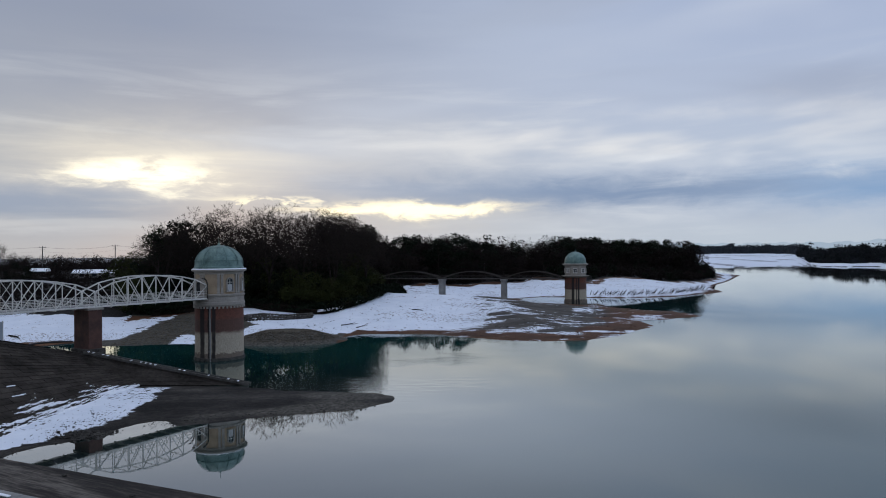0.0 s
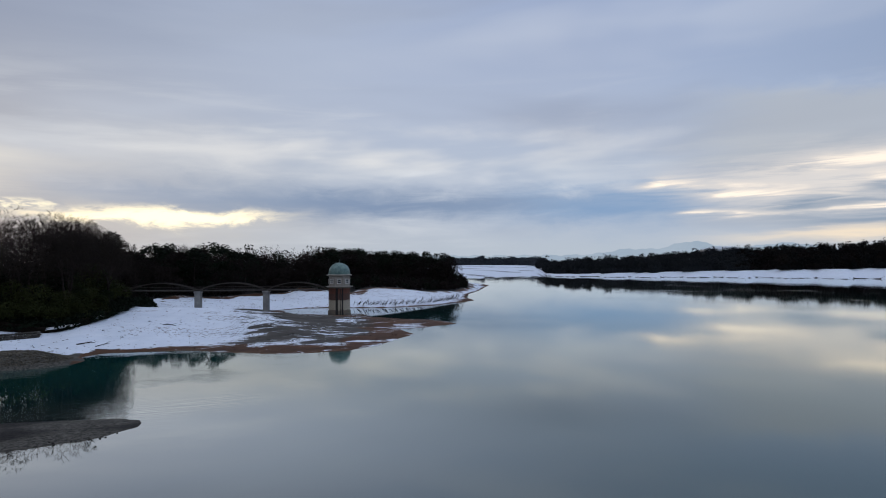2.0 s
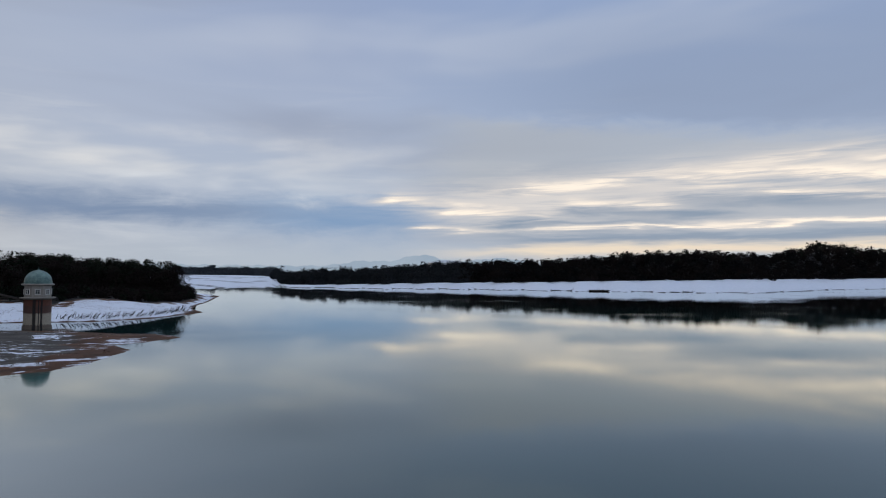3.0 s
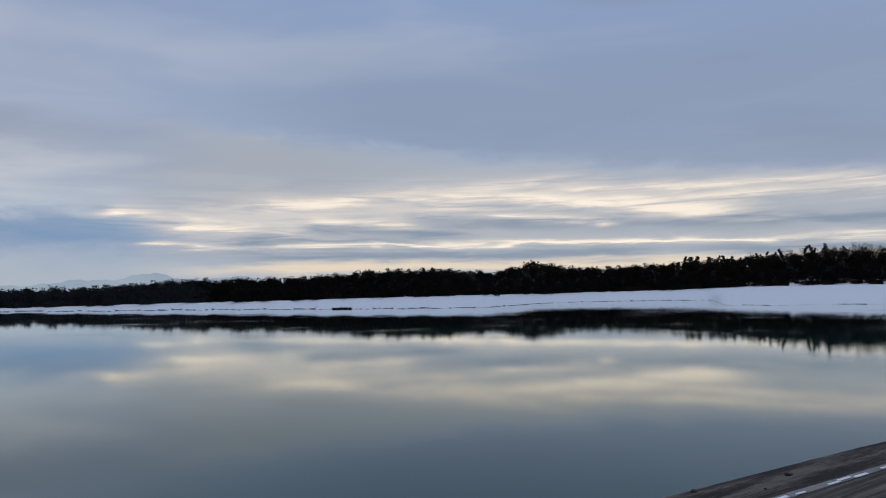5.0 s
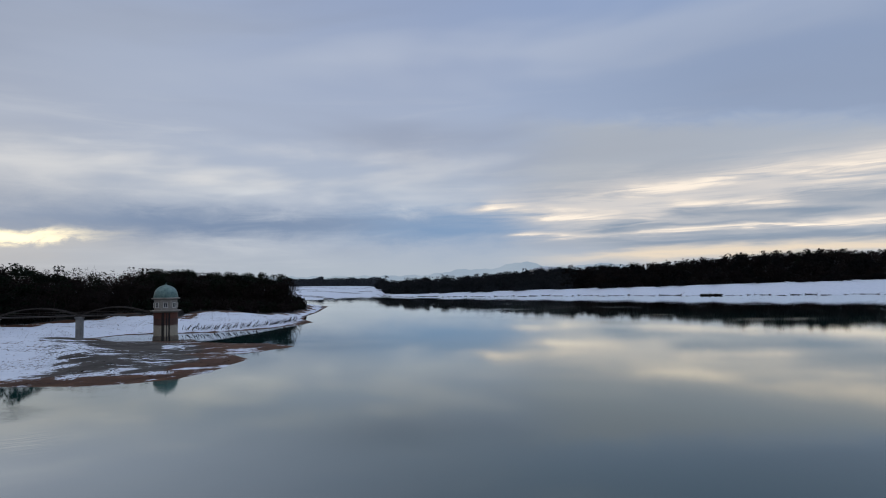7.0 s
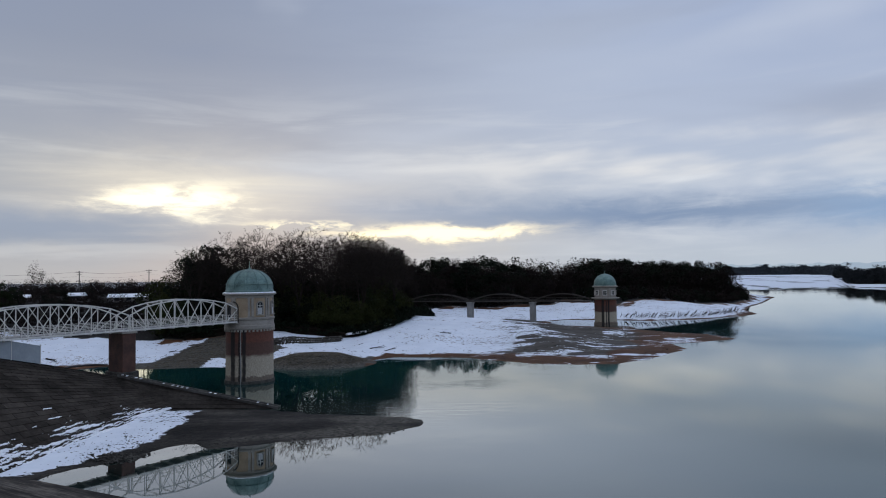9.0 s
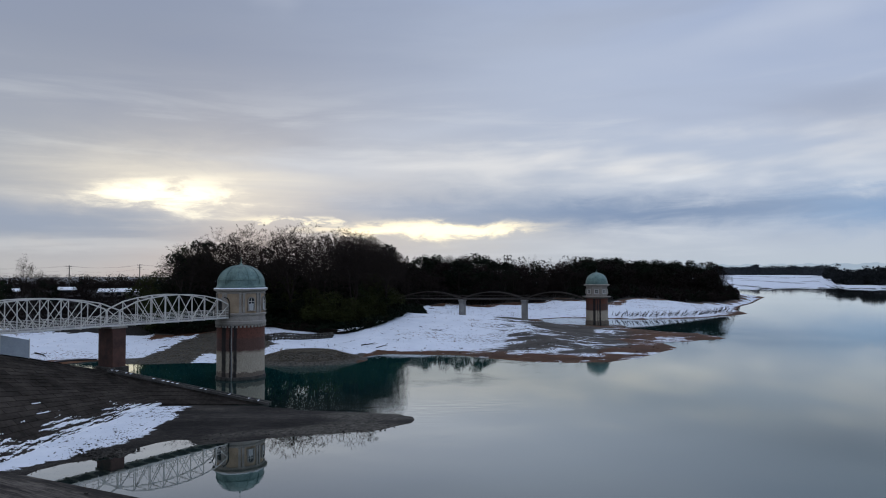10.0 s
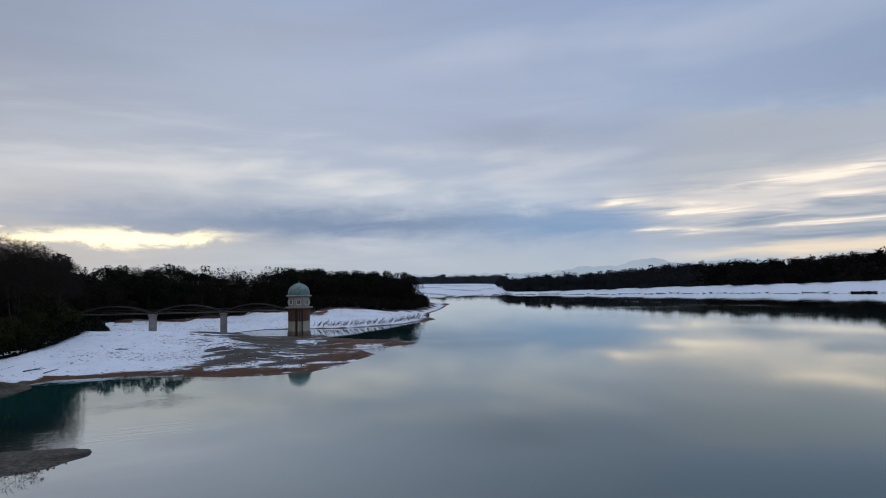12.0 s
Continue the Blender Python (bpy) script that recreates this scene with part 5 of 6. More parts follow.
# height of the wood's outline over the lake, by azimuth: degrees and elevation
SKY_AZ = [-36, -30, -25.5, -24.2, -23.4, -20, -17.5, -14, -10.5, -8.5, -6.5, -5, -2, 2, 6, 10, 14, 18, 20, 21.5, 23]
SKY_EL = [0.0, 0.0, 0.0, 0.3, 2.7, 4.0, 4.4, 4.2, 4.1, 3.9, 2.6, 1.7, 1.85, 1.75, 1.6, 1.4, 1.2, 1.05, 0.85, 0.35, 0.0]


def outline_top(x, y):
    a = math.degrees(math.atan2(x, y))
    return EYE + math.hypot(x, y) * math.tan(radians(float(np.interp(a, SKY_AZ, SKY_EL))))


def wood_depth(x, y):
    return float(signed(np.array([x], float), np.array([y], float), WOOD_EDGE)[0])


def spots_in_wood(count, a0, a1, w0, w1, gap):
    """Places in the wood between two azimuths and two depths from its edge, kept apart."""
    r = np.random.RandomState(rng.randrange(1 << 30))
    a, d = r.uniform(a0, a1, 14000), r.uniform(138, 560, 14000)
    x, y = d * np.sin(np.radians(a)), d * np.cos(np.radians(a))
    w = signed(x, y, WOOD_EDGE)
    placed = []
    for k in np.nonzero((w > w0) & (w < w1))[0]:
        if all((x[k] - p[0]) ** 2 + (y[k] - p[1]) ** 2 > gap * gap for p in placed):
            placed.append((float(x[k]), float(y[k]), float(a[k]), float(w[k])))
        if len(placed) == count:
            break
    return placed


def near_wood():
    for x, y, a, w in spots_in_wood(60, -22.9, -6.5, 1.0, 22, 5.6):  # tall bare trees over the bank
        z = ground_z(x, y)
        full = outline_top(x, y) - z
        if rng.random() < 0.10:
            plant("dark", x, y, z - 0.3, full * rng.uniform(0.6, 0.8), rng.uniform(1.0, 1.3))
        else:
            plant("bare", x, y, z - 0.3, min(full * rng.uniform(0.88, 1.06), 29), rng.uniform(1.0, 1.3))
    for x, y, a, w in spots_in_wood(75, -24.4, -6.5, 0.6, 7, 3.0):  # evergreens and bamboo at the bank
        plant(rng.choice(("green", "bamboo", "green", "dark", "bamboo")), x, y, ground_z(x, y) - 0.3, rng.uniform(6, 8.5 + 0.5 * w), rng.uniform(1.0, 1.35))
    for x, y, a, w in spots_in_wood(36, 10.5, 21.9, 1.0, 12, 5.0):  # low growth on the point
        plant(rng.choice(("haze", "brush", "dark_small")), x, y, ground_z(x, y) - 0.3, rng.uniform(3.5, 6.0), rng.uniform(1.5, 2.2))
    for x, y, a, w in spots_in_wood(130, 10.0, 21.9, 8, 120, 6.6):  # the tall wood behind it
        if math.hypot(x, y) < 345:
            continue
        z = 8.0 if y > 425 else ground_z(x, y)
        full = outline_top(x, y) - z
        plant(rng.choice(("dark_small", "haze", "dark_small", "bare_far")), x, y, z - 0.3, max(4.0, full * rng.uniform(0.85, 1.04)), rng.uniform(1.3, 1.7))
    for x, y, a, w in spots_in_wood(120, -6.5, 10.8, 1.0, 46, 6.2):
        if y < 232:
            continue
        z = ground_z(x, y)
        full = outline_top(x, y) - z
        if w < 10 and a > 1:
            kind, h = rng.choice(("haze", "haze", "dark_small", "brush")), full * rng.uniform(0.5, 0.8)
        elif w < 10:
            kind, h = rng.choice(("haze", "dark_small", "bare_far")), full * rng.uniform(0.75, 1.0)
        elif a < 12:
            kind, h = rng.choice(("haze", "dark_small", "haze", "bare_far")), full * rng.uniform(0.78, 1.04)
        else:
            kind, h = rng.choice(("dark_small", "bare_far", "brush")), full * rng.uniform(0.8, 1.03)
        plant(kind, x, y, z - 0.3, max(3.5, min(h, 26)), rng.uniform(1.2, 1.55))


near_wood()


def undergrowth(name, spots, mat, label, sprays=110, size=0.42, slim=0.55):
    """Thick growth between the trunks: one mass of sprays over many spots (x, y, z, height)."""
    V, F, base = [], [], 0
    for x, y, z, h in spots:
        wd = max(1.6, h * 0.30)
        lumps = [(x + rng.uniform(-1, 1), y + rng.uniform(-1, 1), z + h * f, wd * (1.15 - 0.5 * f), h * 0.24) for f in (0.12, 0.42, 0.74)]
        v, f = leaf_cloud(rng, lumps, sprays, size * rng.uniform(0.8, 1.2), slim)
        V.append(v)
        F.append(f + base)
        base += len(v)
    me = mesh_from(name, np.concatenate(V).tolist(), np.concatenate(F).tolist(), mat)
    return tagged(new(name, me), label, "undergrowth", kind="stuff")


def fill():
    green, brown = [], []
    tries = 0
    while len(green) + len(brown) < 1900 and tries < 50000:
        tries += 1
        a, d = rng.uniform(-25.5, 21.9), math.sqrt(rng.uniform(138 ** 2, 430 ** 2))
        x, y = d * math.sin(radians(a)), d * math.cos(radians(a))
        w = wood_depth(x, y)
        if w < 0.6 or w > (100 if a > 10.5 else 46):
            continue
        z = ground_z(x, y)
        full = outline_top(x, y) - z
        if a < -6.5:
            h = rng.uniform(3, 7) if w < 8 else full * rng.uniform(0.28, 0.56)
            (green if rng.random() < 0.7 else brown).append((x, y, z - 0.5, h))
        else:
            h = full * (rng.uniform(0.25, 0.5) if w < 8 else rng.uniform(0.45, 0.78))
            if (a > 10.5 and d < 345) or y < 232:
                h = rng.uniform(2.0, 5.0)
            (green if rng.random() < 0.18 else brown).append((x, y, z - 0.5, h))
    undergrowth("undergrowth", green, M["leaf_dark"], "dark evergreen growth under the trees")
    undergrowth("brushwood", brown, M["brush"], "brown winter brushwood under the trees", 90, 0.40, 0.5)


fill()


def far_wood(name, a0, a1, step, label, mats, depth=270, tall=1.0):
    """Distant wood on the hills: evergreen and leafless crowns of uneven height, one sheet of small sprays."""
    r = np.random.RandomState(5)
    V, F, MI, base = [], [], [], 0
    a = a0
    while a < a1:
        w = float(np.interp(a, FAR_AZ, FAR_WOOD))
        grove = 0.5 + 0.5 * math.sin(a * 1.3) * math.sin(a * 3.7 + 1) + 0.25 * math.sin(a * 9.1)
        for k in range(8):
            aa = a + r.uniform(-step, step)
            wob = 14 * math.sin(aa * 1.9) + 8 * math.sin(aa * 4.7 + 1)
            d = w + 6 + (k / 8) ** 1.2 * depth + r.uniform(-10, 10) - wob
            z = float(far_height(np.array([aa]), np.array([d + wob]))[0])
            x, y = d * math.sin(radians(aa)), d * math.cos(radians(aa))
            bare = math.sin(aa * 2.3 + 0.02 * d) + 0.8 * math.sin(aa * 5.9 - 0.03 * d) + r.uniform(-1, 1) > (0.0 if k else -0.9)
            far = max(1.0, w / 850.0)
            h = (r.uniform(8.0, 12.5) + 4 * grove) * far * tall
            rad = r.uniform(4.6, 7.4) * far
            if k == 0:
                h, rad = h * r.uniform(0.35, 0.6), rad * 0.9
            lumps = [(x, y, z + h * 0.2, rad, h * 0.25), (x, y, z + h * 0.5, rad * 1.05, h * 0.25)]
            for q in range(4):
                lumps.append((x + r.uniform(-0.75, 0.75) * rad, y + r.uniform(-0.75, 0.75) * rad, z + h * r.uniform(0.62, 0.9), rad * r.uniform(0.35, 0.6), h * 0.11))
            n = 240
            v, f = leaf_cloud(rng, lumps, n, (0.88 if bare else 0.86) * far, 0.45 if bare else 0.8)
            V.append(v)
            F.append(f + base)
            MI += [1 if bare else 0] * n
            base += len(v)
        a += step
    me = mesh_from(name, np.concatenate(V).tolist(), np.concatenate(F).tolist(), mats)
    me.polygons.foreach_set("material_index", np.array(MI, np.int32))
    tagged(new(name, me), label, "wood", kind="stuff")


def far_skyline():
    """Single bare trees and pines that stand out of the far wood's outline."""
    items = []
    for a0, a1, n, kinds, h0, h1 in ((56, 66, 22, ("thin", "dark_small"), 13, 17), (69.3, 71.6, 9, ("thin", "dark"), 14, 18), (71.2, 74.4, 14, ("thin", "thin", "dark"), 16, 21),
                             (74.5, 83, 20, ("thin", "dark", "thin"), 13, 17), (83, 90.8, 30, ("pine", "pine", "pine", "thin"), 17, 22), (90.8, 97.5, 20, ("thin", "thin", "thin", "pine"), 18, 23), (29, 56, 26, ("dark_small", "thin"), 12, 15)):
        for k in range(n):
            a = a0 + (a1 - a0) * (k + rng.random()) / n
            w = float(np.interp(a, FAR_AZ, FAR_WOOD))
            d = w + rng.uniform(120, 250)
            z = float(far_height(np.array([a]), np.array([d]))[0])
            items.append((rng.choice(kinds), d * math.sin(radians(a)), d * math.cos(radians(a)), z - 2, rng.uniform(h0, h1) * max(1.0, w / 850.0), rng.uniform(1.0, 1.3)))
    baked_stand("skyline_trees", "bare trees and pines standing out of the far wood", items)


far_skyline()
far_wood("far_wood", 44.0, 104, 0.36, "dark wood on the far shore's hills", [M["far_wood"], M["far_bare"]])
far_wood("far_point_wood", 28.3, 44.2, 0.36, "dark evergreen wood on the far shore's low point, paled with haze", [M["far_hazed"], M["far_hazed"]])
far_wood("far_ridge_wood", 20.0, 28.4, 0.30, "low dark wood beyond the end of the lake, paled with haze", [M["hazed_ridge_wood"], M["hazed_ridge_wood"]], tall=0.72)


def polar(a, d, z=0.0):
    return Vector((d * math.sin(radians(a)), d * math.cos(radians(a)), z))


def town_belt():
    """Low trees and scrub behind the snowy field, up to the town."""
    spots = []
    for k in range(760):
        a, d = rng.uniform(-41, -24.5), rng.uniform(168, 400)
        p = polar(a, d)
        if p.x > -66 and p.y < 150:
            continue
        z = ground_z(p.x, p.y)
        far = min(1.0, (d - 168) / 170)
        lim = EYE - z + d * math.tan(radians(-2.6 + 2.6 * far + 0.25 * math.sin(a * 2.7) + 0.12 * math.sin(a * 7.1)))
        spots.append((p.x, p.y, z - 0.5, max(1.2, lim * rng.uniform(0.6, 1.03))))
    for k in range(150):
        p = polar(-42 + 20 * k / 150, rng.uniform(425, 460))
        spots.append((p.x, p.y, 7.5, EYE - 7.5 + 440 * math.tan(radians(rng.uniform(-0.05, 0.3)))))
    undergrowth("scrub", spots, M["brush"], "brown winter scrub and low trees before the town", 95, 0.6, 0.18)
    items = []
    for k in range(44):
        a, d = rng.uniform(-41, -24.3), rng.uniform(195, 390)
        p = polar(a, d)
        z = ground_z(p.x, p.y)
        top = EYE + d * math.tan(radians(rng.uniform(-1.0, 0.1)))
        items.append((rng.choice(("thin", "thin", "dark_small")), p.x, p.y, z - 0.3, max(3, top - z), 1.1))
    baked_stand("town_trees", "low winter trees between the houses of the town", items)
    for a, d, el, kind, w in ((-33.7, 250, 1.75, "bare", 0.7), (-35.6, 215, 0.1, "green", 1.1), (-34.9, 230, -0.2, "dark", 1.1), (-32.7, 260, 0.6, "bare", 0.8), (-22.9, 178, 2.55, "green", 1.0), (-21.9, 190, 2.95, "dark", 0.85), (-21.0, 172, 2.9, "dark", 1.0), (-19.9, 176, 2.7, "green", 1.0), (-23.4, 164, 1.9, "dark", 1.0), (-24.4, 172, 0.6, "bamboo", 1.1), (-25.4, 178, 0.2, "bamboo", 1.2)):
        p = polar(a, d)
        z = ground_z(p.x, p.y)
        plant(kind, p.x, p.y, z - 0.2, EYE + d * math.tan(radians(el)) - z, w)


town_belt()


def house(a, d, top, w, l, turn):
    p = polar(a, d)
    z = ground_z(p.x, p.y)
    t = thing("house", "low house with a snow-covered gable roof", "house", Matrix.Translation((p.x, p.y, z)) @ Matrix.Rotation(radians(turn), 4, "Z"), "houses of the town")
    h = top - z
    part("wall", box((l, w, h * 0.62 + 0.5), Matrix.Translation((0, 0, h * 0.31 - 0.25))), M["building"], t)
    bm = bmesh.new()
    e, r = h * 0.6, h
    ol, ow = l / 2 + 0.5, w / 2 + 0.6
    vs = [bm.verts.new(c) for c in ((-ol, -ow, e), (ol, -ow, e), (ol, 0, r), (-ol, 0, r), (ol, ow, e), (-ol, ow, e), (-ol, -ow, e - 0.25), (ol, -ow, e - 0.25), (ol, ow, e - 0.25), (-ol, ow, e - 0.25))]
    for f in ((0, 1, 2, 3), (3, 2, 4, 5), (0, 3, 5, 9, 6), (1, 7, 8, 4, 2), (0, 6, 7, 1), (5, 4, 8, 9), (6, 9, 8, 7)):
        bm.faces.new([vs[k] for k in f])
    part("roof", bm, M["snow"], t, "thick snow on the roof")
    for k in (-1, 0, 1):
        part("window", box((1.5, 0.1, 1.2), Matrix.Translation((k * l * 0.3, -w / 2 - 0.03, h * 0.33))), M["glass"], t)


for spec in ((-27.4, 268, 10.6, 8, 13, 22), (-31.0, 300, 10.9, 6, 5, 20), (-34.6, 300, 10.6, 6, 6, 28)):
    house(*spec)


def utility_poles():
    tops = []
    for a, el in ((-40.5, 0.75), (-30.85, 0.82), (-26.05, 0.92), (-21.0, 1.0)):
        p = polar(a, 330)
        z = ground_z(p.x, p.y)
        h = EYE + 330 * math.tan(radians(el)) - z
        t = thing("utility_pole", "concrete utility pole with crossarm and wires", "utility pole", Matrix.Translation((p.x, p.y, z)) @ Matrix.Rotation(radians(28), 4, "Z"), "utility poles of the town")
        part("pole", lathe([(0.24, -0.5), (0.16, h), (0.001, h)], 8), M["pole"], t)
        for dz, l in ((0.5, 2.4), (1.5, 2.0)):
            part("crossarm", box((l, 0.14, 0.14), Matrix.Translation((0, 0, h - dz))), M["pole"], t)
        for s in (-1.0, 0.0, 1.0):
            part("insulator", lathe([(0.09, h - 0.42), (0.12, h - 0.3), (0.05, h - 0.1), (0.001, h - 0.1)], 8), M["pole"], t).location = (s, 0, 0)
        tops.append(Vector((p.x, p.y, z + h)))
    for q, r in zip(tops, tops[1:]):
        for dz, off in ((0.35, -1.0), (0.35, 1.0), (2.2, 0.0)):
            cu = bpy.data.curves.new("wire", "CURVE")
            cu.dimensions, cu.bevel_depth, cu.bevel_resolution = "3D", 0.018, 0
            sp = cu.splines.new("POLY")
            n = 14
            sp.points.add(n)
            for k in range(n + 1):
                u = k / n
                c = q.lerp(r, u) + Vector((0.4 * off, off, -dz - 1.1 * 4 * u * (1 - u)))
                sp.points[k].co = (*c, 1)
            cu.materials.append(M["dark"])
            tagged(new("power_line", cu), "black power line slung between poles", "power line")


M["pole"] = material("pole_concrete", [(0.05, 0.05, 0.05), (0.09, 0.09, 0.088)], 1.0, 0.85)
utility_poles()


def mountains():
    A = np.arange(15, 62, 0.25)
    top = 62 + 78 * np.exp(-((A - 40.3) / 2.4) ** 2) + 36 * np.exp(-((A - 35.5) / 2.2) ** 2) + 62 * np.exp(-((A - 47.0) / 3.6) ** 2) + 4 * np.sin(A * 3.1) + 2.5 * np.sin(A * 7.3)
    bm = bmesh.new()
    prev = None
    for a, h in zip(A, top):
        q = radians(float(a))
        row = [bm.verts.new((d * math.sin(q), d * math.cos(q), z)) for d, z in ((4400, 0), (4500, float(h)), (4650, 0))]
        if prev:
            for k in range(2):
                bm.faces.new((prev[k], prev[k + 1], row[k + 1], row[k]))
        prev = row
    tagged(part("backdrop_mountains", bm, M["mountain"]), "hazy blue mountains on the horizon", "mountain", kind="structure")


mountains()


# ---- shore details ----
def rock_mesh(rnd, squash=0.6):
    bm = bmesh.new()
    bmesh.ops.create_icosphere(bm, subdivisions=1, radius=0.5)
    for v in bm.verts:
        v.co *= rnd.uniform(0.75, 1.2)
        v.co.z *= squash
    me = bpy.data.meshes.new("rock")
    bm.to_mesh(me)
    bm.free()
    me.materials.append(M["rock"])
    return me


rock_rng = random.Random(21)
ROCKS = [rock_mesh(rock_rng) for k in range(6)]


def scatter(name, label, spots, mat):
    """Many stones in one heap: spots of (x, y, z, size)."""
    V, F = [], []
    base = [[v.co.copy() for v in m.vertices] for m in ROCKS]
    poly = [[tuple(p.vertices) for p in m.polygons] for m in ROCKS]
    for x, y, z, s in spots:
        k = rock_rng.randrange(len(ROCKS))
        rot = Matrix.Rotation(rock_rng.uniform(0, 6.28), 3, "Z")
        i = len(V)
        for v in base[k]:
            q = rot @ v * s
            V.append((q.x + x, q.y + y, q.z + z))
        F += [tuple(i + a for a in f) for f in poly[k]]
    return tagged(new(name, mesh_from(name, V, F, mat)), label, "stones", kind="stuff")


def rubble():
    spots = []
    for k in range(420):
        x, y = -29.2 + rock_rng.gauss(0, 1.6), 56.2 + rock_rng.gauss(0, 0.9)
        spots.append((x, y, ground_z(x, y) + 0.06, 0.08 + 0.34 * rock_rng.random() ** 2))
    for k in range(420):
        x, y = -32.0 + rock_rng.gauss(0, 1.3), 59 + rock_rng.gauss(0, 4.5)
        spots.append((x, y, ground_z(x, y) + 0.0, 0.04 + 0.18 * rock_rng.random() ** 2))
    for k in range(60):
        u = rock_rng.random()
        x, y = -26 + 20 * u, 60.5 + 5 * u + rock_rng.gauss(0, 0.5)
        spots.append((x, y, ground_z(x, y) + 0.03, rock_rng.uniform(0.08, 0.25)))
    for k in range(520):
        x, y = rock_rng.uniform(-31, -5), rock_rng.uniform(54, 78)
        if signed(np.array([x]), np.array([y]), SPIT)[0] > 0.2:
            spots.append((x, y, ground_z(x, y) + 0.0, 0.04 + 0.16 * rock_rng.random() ** 3))
    scatter("rubble", "dark wet rubble on the mud below the embankment", spots, M["rock"])
    spots = []
    for k in range(3000):
        a, r = rock_rng.uniform(0, 6.28), math.sqrt(rock_rng.random())
        x, y = -27.5 + 9.0 * r * math.cos(a), 118 + 6.2 * r * math.sin(a)
        z = ground_z(x, y)
        if z > 0.02:
            spots.append((x, y, z + 0.02, rock_rng.uniform(0.10, 0.32)))
    for k in range(3600):
        x, y = rock_rng.uniform(-58, -38), rock_rng.uniform(110, 147)
        if signed(np.array([x]), np.array([y]), GRAVEL)[0] > 0.3 and signed(np.array([x]), np.array([y]), SNOW_PATCH)[0] < 0:
            z = ground_z(x, y)
            if z > 0.02:
                spots.append((x, y, z + 0.02, rock_rng.uniform(0.10, 0.34)))
    scatter("gravel_bank", "grey-brown gravel heaped beside the tower", spots, M["gravel_stone"])
    spots = []
    for k in range(1100):
        a = rock_rng.uniform(-20, 20)
        d = rock_rng.uniform(112, 240)
        p = polar(a, d)
        sdv = signed(np.array([p.x]), np.array([p.y]), SHORE)[0]
        if sdv > 0.1 and wood_depth(p.x, p.y) < -1 and (sdv < 4 or rock_rng.random() < 0.25):
            spots.append((p.x, p.y, ground_z(p.x, p.y) + 0.0, 0.07 + 0.24 * rock_rng.random() ** 2))
    scatter("shore_stones", "dark stones strewn over the snowy shore", spots, M["rock"])


M["gravel_stone"] = material("gravel_stone", [(0.040, 0.034, 0.025), (0.165, 0.140, 0.105)], 0.6, 0.9, 0, 0.3, spec=0.1)
rubble()


def revetment():
    """Two tiers of rough stone walling at the wood's foot."""
    t = thing("stone_revetment", "low dry-stone revetment in two tiers with snow between", "wall")
    rows = (((-43.5, 133.5), (-33.5, 137.8), (-28.2, 143.2), 1.6), ((-43.5, 136.5), (-34.0, 140.6), (-28.6, 144.6), 2.6))
    for p, q, r, z in rows:
        pts = [Vector(p).lerp(Vector(q), k / 16) for k in range(16)] + [Vector(q).lerp(Vector(r), k / 12) for k in range(13)]
        for c in pts:
            g = ground_z(c.x, c.y)
            for lvl in range(3):
                me = ROCKS[rock_rng.randrange(6)]
                s = rock_rng.uniform(0.75, 1.05)
                hang("stone", me, t, m=Matrix.Translation((c.x + rock_rng.uniform(-0.1, 0.1), c.y + 0.25 * lvl, max(z - 1.0, g - 0.2) + 0.36 * lvl)) @ Matrix.Rotation(rock_rng.uniform(0, 6.28), 4, "Z") @ Matrix.Diagonal((s, s, s * 0.9, 1)))


revetment()


